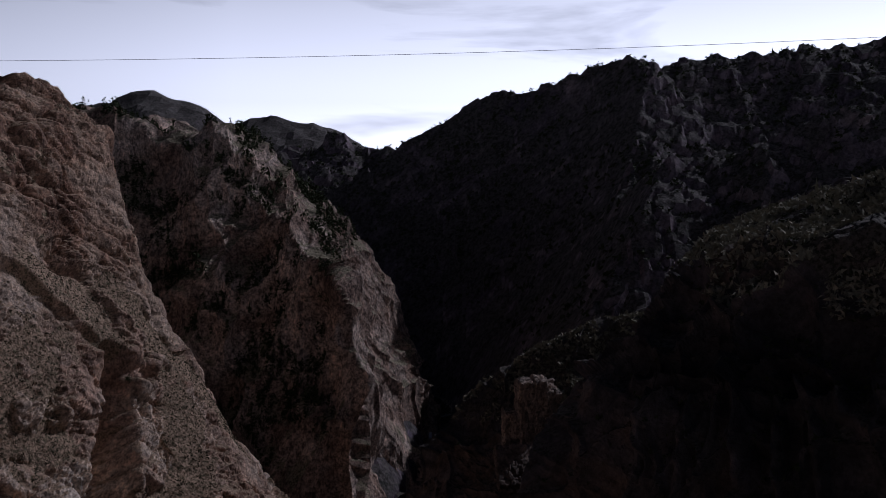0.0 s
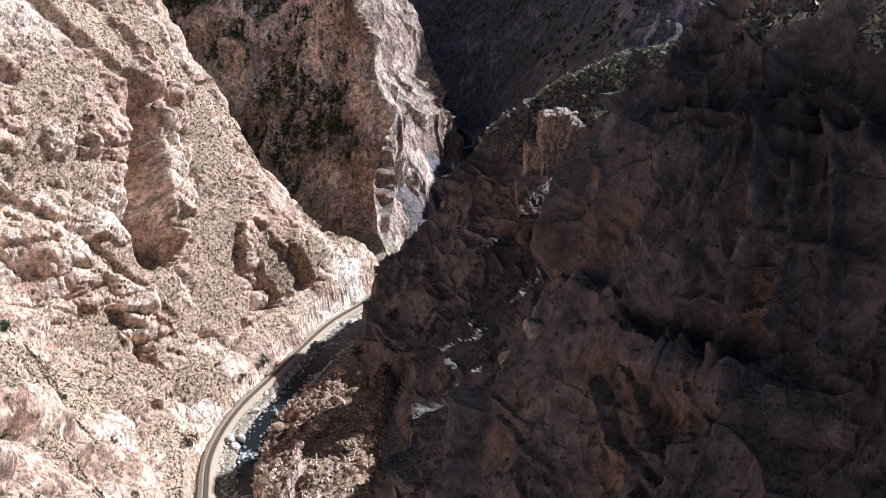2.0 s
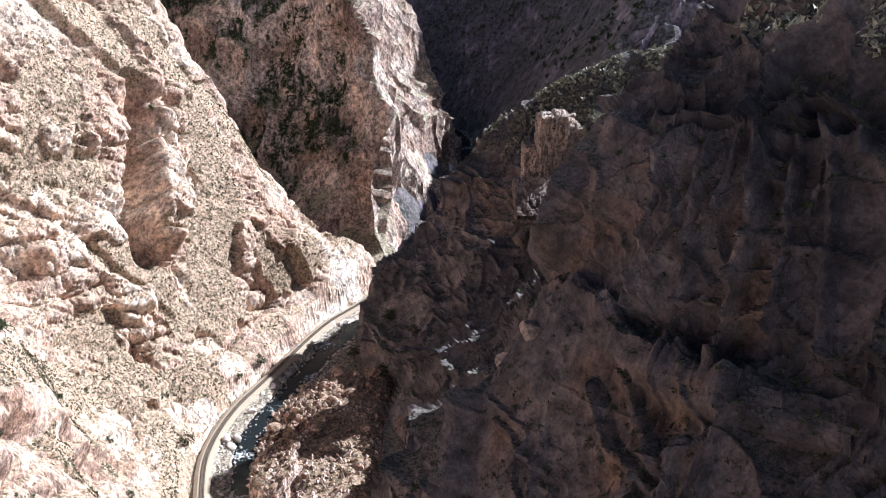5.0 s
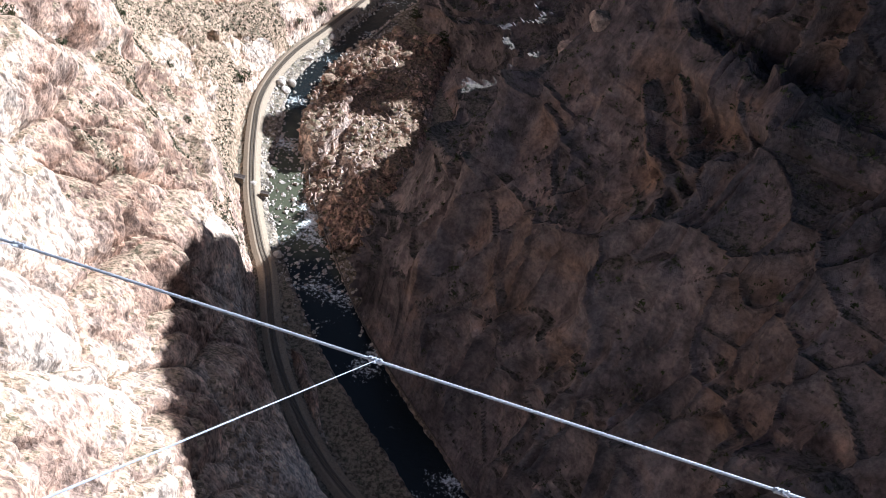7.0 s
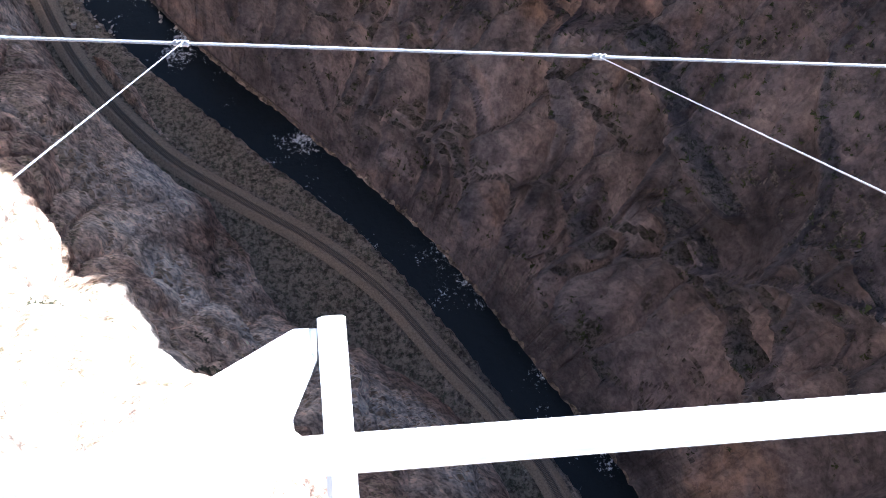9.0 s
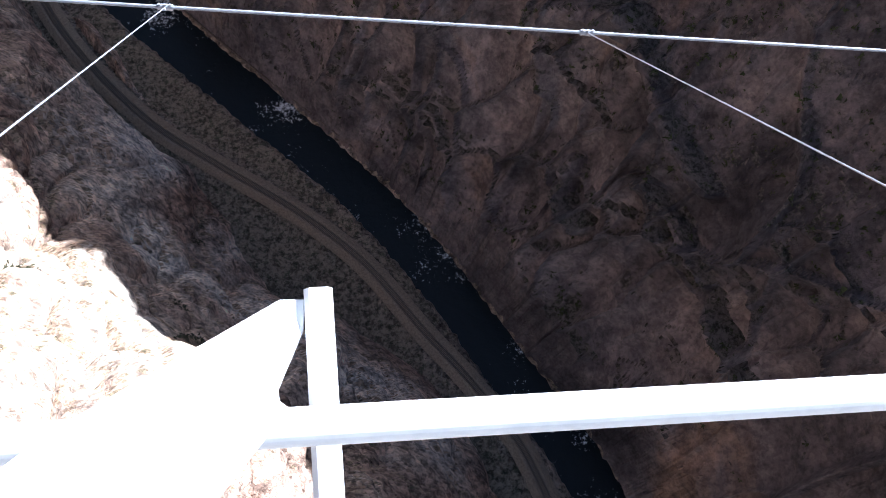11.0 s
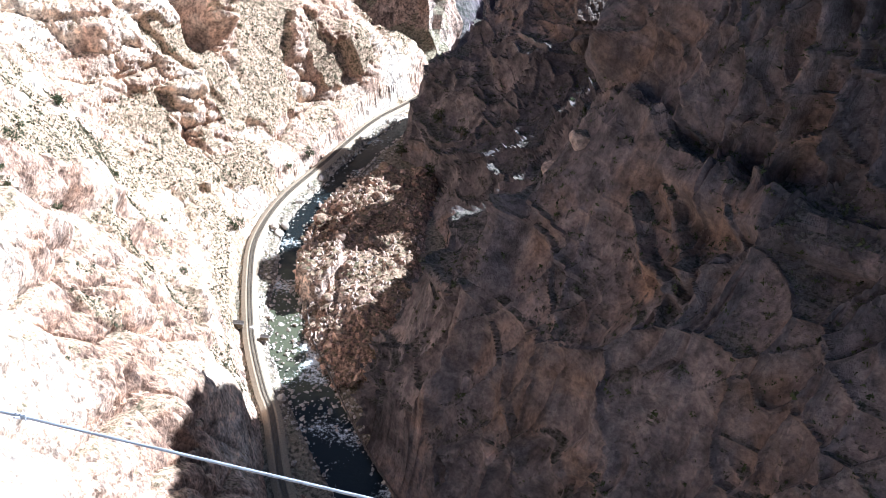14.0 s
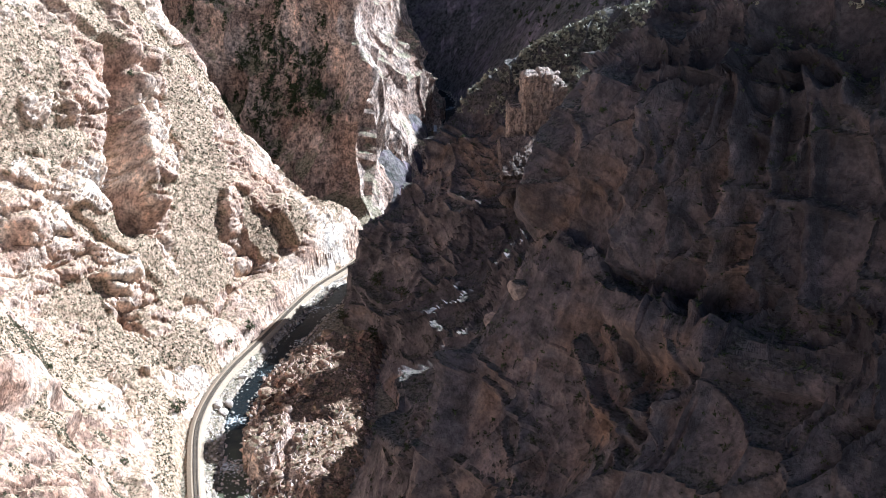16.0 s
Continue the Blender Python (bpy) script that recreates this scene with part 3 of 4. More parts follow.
# ---- shaded wall across the river ----
right = [
    station(140, -260, 0, (-8, -3), (40, 110), (80, 150), (90, 155), (100, 218), (106, 221), (140, 302), (260, 312)),
    station(112, -60, 5, (-8, -3), (40, 105), (80, 145), (92, 151), (104, 208), (112, 211), (140, 306), (260, 316)),
    station(94, 26, 15, (-6, -3), (40, 95), (80, 150), (94, 156), (106, 214), (114, 218), (140, 308), (260, 318)),
    station(60, 110, 33, (-6, -3), (40, 88), (80, 148), (96, 154), (110, 214), (118, 218), (146, 297), (260, 318)),
    station(3, 177, 40, (-6, -3), (44, 85), (84, 148), (99, 153), (114, 212), (123, 216), (151, 263), (230, 284)),
    station(-44, 221, 38, (-6, -3), (46, 78), (92, 148), (106, 155), (121, 212), (130, 216), (170, 249), (250, 267)),
    station(-49, 242, 36, (-6, -3), (44, 70), (92, 122), (124, 146), (150, 180), (168, 226), (196, 249), (260, 265)),
    station(-58, 287, 31, (-6, -3), (40, 50), (86, 94), (128, 130), (160, 168), (176, 214), (203, 246), (265, 264)),
    station(-38, 350, 22, (-6, -3), (38, 42), (74, 76), (108, 97), (132, 128), (146, 166), (186, 210), (260, 232)),
    station(-35, 430, 16, (-6, -3), (30, 44), (60, 72), (90, 89), (120, 113), (138, 134), (170, 162), (250, 186)),
    station(-62, 512, 14, (-6, -3), (16, 54), (40, 70), (66, 92), (92, 112), (118, 130), (165, 154), (215, 170)),
    station(-44, 560, 10, (-6, -3), (22, 46), (42, 78), (66, 132), (92, 150), (118, 162), (160, 174), (220, 186)),
    station(-10, 640, 5, (-6, -3), (30, 14), (50, 24), (70, 34), (100, 50), (130, 70), (170, 90), (230, 110)),
]
south_grooves = [
    ([(62, 352, 205), (52, 336, 182), (44, 318, 160), (40, 300, 150)], 9, 11),
    ([(44, 290, 150), (54, 238, 151), (64, 225, 150), (84, 210, 152), (108, 184, 156), (150, 150, 158)], 8, 5),
    ([(56, 299, 214), (73, 277, 214), (84, 259, 216), (110, 235, 220)], 4, 4.5),
    ([(88, 252, 226), (86, 248, 200), (81, 231, 174), (73, 219, 156)], 3.5, 7),
    ([(55, 203, 103), (62, 206, 116), (68, 213, 137)], 3.0, 5),
    ([(50, 238, 144), (58, 224, 136), (62, 214, 128)], 3.5, 4),
    ([(45, 253, 130), (50, 226, 119)], 3, 3),
    ([(9, 289, 97), (0, 257, 82), (-11, 234, 62), (-18, 227, 43)], 6, 9),
    ([(104, 97, 68), (110, 71, 65), (121, 46, 63)], 3.5, 5),
    ([(101, 134, 100), (112, 102, 85), (114, 85, 87)], 4, 6),
    ([(86, 120, 45), (91, 95, 48)], 3, 4),
    ([(16, 200, 49), (34, 196, 65), (48, 204, 89), (60, 197, 104)], 8, 5),
    ([(84, 150, 83), (98, 135, 99)], 7, 9),
    ([(-26, 304, 53), (-9, 264, 65)], 4, 4),
    ([(100, 240, 290), (92, 244, 262), (90, 246, 232)], 4, 6),
    ([(120, 215, 300), (112, 212, 262), (108, 206, 232)], 4, 5),
    ([(62, 468, 165), (60, 455, 140), (58, 440, 128)], 6, 7),
]
south_joints = [
    ([(43, 246, 137), (45, 236, 127), (52, 225, 123), (62, 211, 121)], 3.5, 4),
    ([(65, 273, 208), (64, 270, 194), (62, 267, 176), (60, 264, 163)], 3.5, 4),
    ([(75, 263, 206), (75, 257, 186), (73, 252, 164), (69, 241, 150)], 3, 3.5),
    ([(13, 258, 112), (20, 247, 110), (29, 237, 109)], 3, 3),
    ([(70, 255, 163), (86, 238, 168), (99, 224, 170)], 3, 3),
    ([(85, 247, 190), (97, 235, 191), (109, 220, 192)], 3, 3),
    ([(101, 260, 227), (96, 245, 211), (94, 237, 188), (93, 229, 167)], 3.5, 4),
    ([(107, 249, 223), (104, 233, 204), (103, 224, 182), (106, 213, 163)], 3.5, 4),
    ([(10, 228, 78), (9, 221, 67), (15, 202, 53)], 3, 4),
    ([(-42, 282, 27), (-46, 268, 19), (-36, 227, 23), (-18, 206, 18)], 3, 4),
    ([(88, 112, 60), (87, 104, 52), (90, 94, 49)], 4, 5),
    ([(104, 95, 75), (109, 80, 74), (113, 66, 72), (115, 50, 67), (119, 35, 66)], 4, 6),
    ([(74, 98, 22), (82, 78, 21), (90, 59, 22)], 3, 4),
    ([(43, 158, 39), (54, 144, 37), (58, 128, 25), (55, 117, 8)], 3, 3),
]


def ledge_ground(p):
    """Scree and scrub bury the rock along the rim and on the ridge top."""
    return np.maximum(0.75 * smooth(p[:, 2] + 14 * fbm(p / 20, 3, 44), 240, 262), 0.6 * smooth(p[:, 1] + 20 * fbm(p / 16, 3, 45), 380, 420) * smooth(p[:, 2], 105, 130))


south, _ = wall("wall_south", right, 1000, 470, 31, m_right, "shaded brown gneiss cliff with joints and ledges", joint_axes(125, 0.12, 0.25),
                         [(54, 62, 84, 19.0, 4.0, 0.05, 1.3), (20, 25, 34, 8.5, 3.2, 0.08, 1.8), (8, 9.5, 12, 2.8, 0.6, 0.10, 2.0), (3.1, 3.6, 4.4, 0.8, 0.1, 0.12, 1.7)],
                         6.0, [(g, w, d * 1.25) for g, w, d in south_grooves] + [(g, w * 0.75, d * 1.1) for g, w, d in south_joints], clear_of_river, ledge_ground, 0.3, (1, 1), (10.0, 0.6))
back = [np.array((r[-1], r[-1] + np.array((700, -100, 75)), r[-1] + np.array((2200, -200, 95)))) for r in south[::60, ::1]]
tagged(sheet("plateau_south", crag(loft(back, 160, 160), 33, AXES_PLAIN, [(60, 60, 60, 8.0, 1.0, 0.1, 0.6)], 5.0), m_far), "scrubby plateau behind the shaded rim", "plateau", kind="structure")

# ---- buttress and distant ridges ----
def crest(gx, gy, pts, fall, seed=0):
    """The height of a ridge with that crest line, falling off on both sides."""
    out = np.full(gx.shape, -1e6)
    for a, b in zip(pts[:-1], pts[1:]):
        ax, ay, az = a
        bx, by, bz = b
        lx, ly = bx - ax, by - ay
        u = np.clip(((gx - ax) * lx + (gy - ay) * ly) / (lx * lx + ly * ly), 0, 1)
        d = np.hypot(gx - ax - u * lx, gy - ay - u * ly)
        out = np.maximum(out, az + u * (bz - az) - fall * d)
    return out


gx, gy = field(-430, 40, 600, 1000, 1.5)
gx = np.repeat(gx[:, :-1], 2, axis=1) + np.tile((0.0, 0.75), gx.shape[1] - 1)
gy = np.repeat(gy[:, :-1], 2, axis=1)
dtrack = dist_to(TRACK, np.stack((gx.ravel(), gy.ravel()), 1)).reshape(gx.shape)
driver = dist_to(RIVER, np.stack((gx.ravel(), gy.ravel()), 1)).reshape(gx.shape)
face = 50 + (gy - 668) * 2.1 + (gx + 150) * 0.8
flank = np.interp(-gx, [-14, 8, 30, 64, 84, 112, 206, 416], [-40, 0, 45, 132, 180, 221, 305, 330]) + (gy - 770) * -0.05
wave = fbm(np.stack((gx, gy, gx * 0), -1).reshape(-1, 3) / 60, 3, 57).reshape(gx.shape)
wave2 = fbm(np.stack((gx, gy, gx * 0), -1).reshape(-1, 3) / 34, 2, 58).reshape(gx.shape)
flank, face = flank + wave * 26, face + wave * 20 + wave2 * 16
soft_min = -14 * np.logaddexp(-face / 14, -flank / 14)
h = np.minimum(soft_min, 330)
h = np.minimum(h, (dtrack - 7) * 2.6 + np.maximum(dtrack - 12, 0) ** 2 * 0.35)
butt = crag(np.stack((gx, gy, h), -1), 51, joint_axes(160, 0.1, 0.2), [(58, 70, 90, 24.0, 2.5, 0.06, 2.2), (21, 24, 36, 11.0, 2.0, 0.06, 2.1), (9, 10, 20, 2.2, 0.8, 0.08, 1.6), (4, 4.5, 9, 0.8, 0.3, 0.1, 1.4)],
            11.0, [([(-70, 765, 150), (-60, 762, 110), (-52, 758, 60)], 4, 4)], None, 0.5, 0.15)
butt[..., 2] = np.where(dtrack < 9, np.minimum(butt[..., 2], -4), butt[..., 2])
tagged(sheet("buttress", butt, m_butt), "steep granite buttress above the river bend", "rock wall", kind="structure")


def hills(name, x0, x1, y0, y1, step, detail, label):
    gx, gy = field(x0, x1, y0, y1, step)
    z = np.full(gx.shape, 60.0)
    z = np.maximum(z, crest(gx, gy, [(-66, 1230, 306), (0, 1250, 368), (65, 1250, 424), (150, 1230, 420), (225, 1215, 424), (255, 1200, 420), (272, 1200, 388), (295, 1200, 406), (400, 1200, 404), (500, 1200, 424), (600, 1200, 452), (1200, 1100, 470)], 0.8))
    z = np.maximum(z, crest(gx, gy, [(-110, 985, 190), (-20, 1020, 245), (58, 1060, 286), (170, 1130, 340)], 0.85))
    z = np.maximum(z, crest(gx, gy, [(60, 860, 70), (140, 870, 190), (185, 900, 272), (250, 930, 285), (400, 900, 330), (900, 800, 380)], 0.9))
    z = np.maximum(z, crest(gx, gy, [(-40, 900, 40), (40, 930, 85), (90, 960, 130)], 0.9))
    z = np.maximum(z, crest(gx, gy, [(-330, 1480, 290), (-230, 1480, 296), (-175, 1480, 322), (-150, 1480, 300), (-90, 1450, 292)], 0.8))
    z = np.maximum(z, crest(gx, gy, [(-1600, 2400, 400), (-960, 2450, 405), (-800, 2450, 446), (-700, 2400, 398), (-600, 2450, 345), (-480, 2450, 372), (-370, 2450, 358), (-250, 2600, 300)], 0.5))
    z = np.maximum(z, crest(gx, gy, [(-1200, 900, 370), (-440, 1000, 330), (-330, 1200, 300), (-260, 1250, 270)], 0.5))
    p = np.stack((gx, gy, z), -1).reshape(-1, 3)
    rel = ridged(p / 150, 5, 61) * 22 + fbm(p / 40, 3, 66) * 6 - 6
    if not detail:
        rel = rel + fbm(p / 45, 4, 67) * 16 + ridged(p / 220, 3, 64) * 14
    if detail:
        b, r, tip = cells(p / 26 * (1, 1, 0.5), 68)
        rel = rel + (r - 0.5) * 8 + tip * 7 - (1 - smooth(b, 0, 0.12)) * 4 + ridged(p / 14, 2, 69) * 1.2
    z = z + rel.reshape(gx.shape)
    d = dist_to(RIVER, np.stack((gx.ravel(), gy.ravel()), 1)).reshape(gx.shape)
    z = np.minimum(z, -6 + np.maximum(d - 5, 0) * 1.3 + rel.reshape(gx.shape) * 0.3)
    if detail:
        dt = dist_to(TRACK, np.stack((gx.ravel(), gy.ravel()), 1)).reshape(gx.shape)
        z = np.minimum(z, np.where((gy < 960) & (dt < 11), -6, 1e3))
    shut = np.minimum(smooth(gy, 600, 700), 1)
    z = np.where((gx < -60) & (gy < 1130), np.minimum(z, -8), z) if detail else np.where((gx > -520) & (gx < 960) & (gy < 1640), -10, z)
    z = z * shut - 8 * (1 - shut)
    pts = np.stack((gx, gy, z), -1)
    tagged(sheet(name, pts, m_far), label, "hills", kind="structure")
    return pts


mid_hills = hills("hills_near", -540, 980, 600, 1660, 4.0, True, "dark scrub-covered ridges beyond the river bend")
hills("hills_far", -3000, 3000, 600, 4400, 19.0, False, "far hazy mountains behind the gorge")


# ---- rubble bar in the river bend ----
gx, gy = field(-125, -30, 275, 450, 1.0)
q = np.stack((gx.ravel(), gy.ravel()), 1)
dr = dist_to(RIVER, q).reshape(gx.shape)
p = np.stack((gx, gy, 0 * gx), -1).reshape(-1, 3)
bar = (dr - half_width(gy)) * 0.55 + (fbm(p / 14, 4, 301) * 5).reshape(gx.shape) + np.maximum(gx + 80, 0) * 0.12
b, r, tip = cells(p / 5.0, 302)
bar = bar + ((r - 0.5) * 3.0 + tip * 2.0 - (1 - smooth(b, 0, 0.15)) * 1.2).reshape(gx.shape)
east = gx > np.interp(gy, RIVER[:, 1], RIVER[:, 0])
bar = np.minimum(bar, 13 + (fbm(p / 9, 3, 303) * 3).reshape(gx.shape)) - smooth(gx, -46, -30) * 16
mound = 15 * (1 - smooth(np.hypot((gx + 90) / 15, (gy - 352) / 21) + (fbm(p / 8, 3, 304) * 0.3).reshape(gx.shape), 0.72, 1.0))
bar = np.where(east & (dr > half_width(gy) - 1), np.maximum(bar, bar * 0.4 + mound), -3)
rubble = np.stack((gx, gy, bar), -1)
tagged(sheet("rubble_bar", rubble, m_bar), "sunlit bar of rubble in the river bend", "rock debris", kind="structure")


# ---- loose pieces scattered over the ground ----
def pick(pts, count, rng, test):
    """Random spots of a surface where test(points, normals) holds."""
    nor = grid_normals(pts).reshape(-1, 3)
    p = pts.reshape(-1, 3)
    nor = nor * np.sign(nor[:, 2:3] + 1e-9)
    good = np.nonzero(test(p, nor))[0]
    if len(good) == 0:
        return p[:0]
    return p[rng.choice(good, min(count, len(good)), replace=False)]


def tri_cloud(name, verts, material, label, category):
    """Loose triangles (n, 3, 3) as one mesh."""
    n = len(verts)
    me = bpy.data.meshes.new(name)
    me.vertices.add(n * 3)
    me.vertices.foreach_set("co", verts.reshape(-1).astype(np.float32))
    me.loops.add(n * 3)
    me.loops.foreach_set("vertex_index", np.arange(n * 3, dtype=np.int32))
    me.polygons.add(n)
    me.polygons.foreach_set("loop_start", np.arange(0, n * 3, 3, dtype=np.int32))
    me.update(calc_edges=True)
    me.materials.append(material)
    return tagged(new(name, me), label, category, kind="stuff")


def bushes(name, spots, lo, hi, leaves, rng, material, label, tall=0.8, pointed=0.0):
    """Clumps of leaves: each a loose ball (or a cone, when pointed) of small leaf triangles."""
    n = len(spots)
    size = rng.uniform(lo, hi, n) * rng.choice([0.7, 1.0, 1.3], n)
    d = rng.normal(size=(n, leaves, 3))
    d /= np.linalg.norm(d, axis=2, keepdims=True)
    d *= rng.uniform(0.45, 1.0, (n, leaves, 1))
    d[..., 2] = np.abs(d[..., 2]) if not pointed else rng.uniform(0, 1, (n, leaves)) ** 1.4 * 2.2
    if pointed:
        d[..., :2] *= (1 - d[..., 2:3] / 2.5) * 0.8
    centre = spots[:, None, :] + d * size[:, None, None] * (0.5, 0.5, 0.5 * tall * 1.3)
    leaf = rng.normal(size=(n, leaves, 3, 3)) * (size[:, None, None, None] * 0.24)
    return tri_cloud(name, (centre[:, :, None, :] + leaf).reshape(-1, 3, 3), material, label, "plants")


def stones(name, spots, lo, hi, rng, material, label):
    """Angular stones, eight faces each, half sunk in the ground."""
    n = len(spots)
    base = np.array([(1, 0, 0), (-1, 0, 0), (0, 1, 0), (0, -1, 0), (0, 0, 1), (0, 0, -1)], float)
    faces = np.array([(0, 2, 4), (2, 1, 4), (1, 3, 4), (3, 0, 4), (2, 0, 5), (1, 2, 5), (3, 1, 5), (0, 3, 5)])
    size = lo + (hi - lo) * rng.uniform(0, 1, n) ** 2.2
    v = base[None] * rng.uniform(0.6, 1.1, (n, 6, 1)) + rng.normal(size=(n, 6, 3)) * 0.22
    a = rng.uniform(0, 2 * math.pi, n)
    c, s = np.cos(a)[:, None], np.sin(a)[:, None]
    v = np.stack((v[..., 0] * c - v[..., 1] * s, v[..., 0] * s + v[..., 1] * c, v[..., 2] * 0.75), -1)
    v = spots[:, None, :] + v * size[:, None, None] * 0.55 + np.array((0, 0, 0.1)) * size[:, None, None]
    return tri_cloud(name, v[:, faces].reshape(-1, 3, 3), material, label, "stones")


rng = np.random.default_rng(7)
bank_noise = np.random.default_rng(8)
patchy = lambda p, s, k: fbm(p / s, 3, k)
bushes("scrub_north", pick(north, 20000, rng, lambda p, n: (north_soil + 0.9 * patchy(p, 26, 401) > 0.55) & (p[:, 2] > 8) & (p[:, 1] > 60)), 0.5, 1.45, 8, rng, m_scrub, "dry grey-green scrub on the sunlit slope")
# Bushes are added beyond x 62 to imitate the upper cliff's deeper shade.
bushes("scrub_south", pick(south, 11000, rng, lambda p, n: (n[:, 2] > 0.52 - 0.25 * ((p[:, 0] > 62) & (p[:, 2] > 100))) & (patchy(p, 25, 402) > -0.1 - 0.15 * (p[:, 0] > 70)) & (p[:, 2] > 8)), 0.7, 2.0, 10, rng, m_juniper, "dark scrub on the shaded ledges, thickened to darken the upper cliff")
bushes("scrub_ridge", pick(south, 12000, rng, lambda p, n: (n[:, 2] > 0.4) & (((p[:, 2] > 118) & (p[:, 1] > 380)) | (p[:, 2] > 240)) & (p[:, 1] > 150) & (patchy(p, 22, 406) > -0.2)), 1.5, 4.0, 10, rng, m_sage, "grey-green sage scrub along the ridge top")
bushes("woods_buttress", pick(butt, 4000, rng, lambda p, n: (patchy(p, 38, 403) > -0.05) & (n[:, 2] > 0.3) & (p[:, 0] < -85) & (p[:, 1] < 930) & (p[:, 2] > 30)), 2.4, 5.0, 16, rng, m_juniper, "dark conifers on the shaded buttress face", 1.2, 1.0)
bushes("woods_hills", pick(mid_hills, 9000, rng, lambda p, n: (p[:, 2] > 90) & (n[:, 2] > 0.5) & (patchy(p, 60, 404) > -0.2)), 3.0, 6.5, 12, rng, m_juniper, "dark juniper woods on the ridges", 1.0)
stones("rubble", pick(rubble, 3000, rng, lambda p, n: (p[:, 2] > 0.3)), 0.6, 4.5, rng, m_bar, "broken rock on the sunlit river bar")
stones("scree_south", pick(south, 4000, rng, lambda p, n: (n[:, 2] > 0.55) & (p[:, 2] > 3)), 0.4, 2.2, rng, m_right, "broken rock on the shaded ledges")
stones("scree_north", pick(north, 6000, rng, lambda p, n: (n[:, 2] > 0.5) & (patchy(p, 20, 405) > 0.0) & (p[:, 1] > 215)), 0.4, 1.9, rng, m_left, "broken rock on the sunlit slope")
bank = []
for o in np.linspace(-0.5, 10.5, 24):
    bank.append(np.column_stack((RIVER - side * (half_width(RIVER[:, 1]) + o)[:, None], np.full(len(RIVER), 0.6 + o * 0.25))))
bank = np.stack(bank, 1)
floor_pts = np.stack((*field(-260, 240, -260, 1180, 2.5), hz.reshape(ground_shape)), -1)
beside = dist_to(RIVER, floor_pts.reshape(-1, 3)[:, :2]) - half_width(floor_pts[..., 1].ravel())
off_track = dist_to(TRACK, floor_pts.reshape(-1, 3)[:, :2])
near_bank = (beside > -1.5) & (beside < np.where(floor_pts[..., 1].ravel() > 250, 9.0, 3.0)) & (off_track > 4.0)
spots = pick(floor_pts, 9000, rng, lambda p, n: near_bank & (p[:, 1] > 225) & (p[:, 1] < 1000))
spots = np.concatenate((spots, spots[spots[:, 1] > 250]))
spots = spots + bank_noise.normal(size=spots.shape) * (1.0, 1.0, 0.05)
stones("bank_stones", np.maximum(spots, (-1e9, -1e9, 0.0)), 0.6, 2.4, rng, m_boulder, "pale cobbles and boulders along the bank")


rapids = np.stack([np.column_stack((RIVER + side * (half_width(RIVER[:, 1]) * o)[:, None], np.full(len(RIVER), 0.1))) for o in np.linspace(-1.1, 1.1, 30)], 1)
spots = pick(rapids, 320, rng, lambda p, n: (p[:, 1] > 255) & (p[:, 1] < 350) & (patchy(p, 14, 407) > 0.0))
stones("river_stones", spots + bank_noise.normal(size=spots.shape) * (2.2, 2.2, 0.2), 0.5, 3.0, rng, m_boulder, "pale boulders breaking the rapids")


# ---- railway ----
def along(course, offset, z):
    t = np.gradient(course, axis=0)
    t /= np.linalg.norm(t, axis=1, keepdims=True)
    return np.column_stack((course + np.stack((t[:, 1], -t[:, 0]), 1) * offset, np.full(len(course), z)))


line = catmull(TRACK, 1100)
bed = np.stack([along(line, o, z) for o, z in ((-4.2, 3.4), (-2.1, 4.55), (-1.3, 4.6), (0, 4.6), (1.3, 4.6), (2.1, 4.55), (4.2, 3.4))], 1)
railway = new("railway")
tagged(railway, "single railway track on a tan ballast bed by the river", "railway", kind="structure")
sheet("ballast", bed, m_ballast, railway)
for o in (-0.75, 0.75):
    ring = [along(line, o + a, z) for a, z in ((-0.09, 4.75), (-0.07, 4.95), (0.07, 4.95), (0.09, 4.75))]
    sheet("rail", np.stack(ring, 1), m_rail, railway)
ties = catmull(TRACK, 2600)
tt = np.gradient(ties, axis=0)
tt /= np.linalg.norm(tt, axis=1, keepdims=True)
nn = np.stack((tt[:, 1], -tt[:, 0]), 1)
quad = []
for a, b in ((-1.3, -0.13), (1.3, -0.13), (1.3, 0.13), (-1.3, 0.13)):
    quad.append(np.column_stack((ties + nn * a + tt * b, np.full(len(ties), 4.74))))
low = [np.column_stack((c[:, :2], np.full(len(ties), 4.55))) for c in quad]
tri = [(quad[0], quad[1], quad[2]), (quad[0], quad[2], quad[3])]
for k in range(4):
    l = (k + 1) % 4
    tri += [(low[k], low[l], quad[l]), (low[k], quad[l], quad[k])]
sl = tri_cloud("sleepers", np.concatenate([np.stack(t, 1) for t in tri]), m_sleeper, "weathered timber sleepers", "")
sl.parent = railway


# ---- rock masses that stand out ----
def on(pts, x, y, z):
    """The point of a surface nearest to a place."""
    p = pts.reshape(-1, 3)
    return p[((p - (x, y, z)) ** 2).sum(1).argmin()]


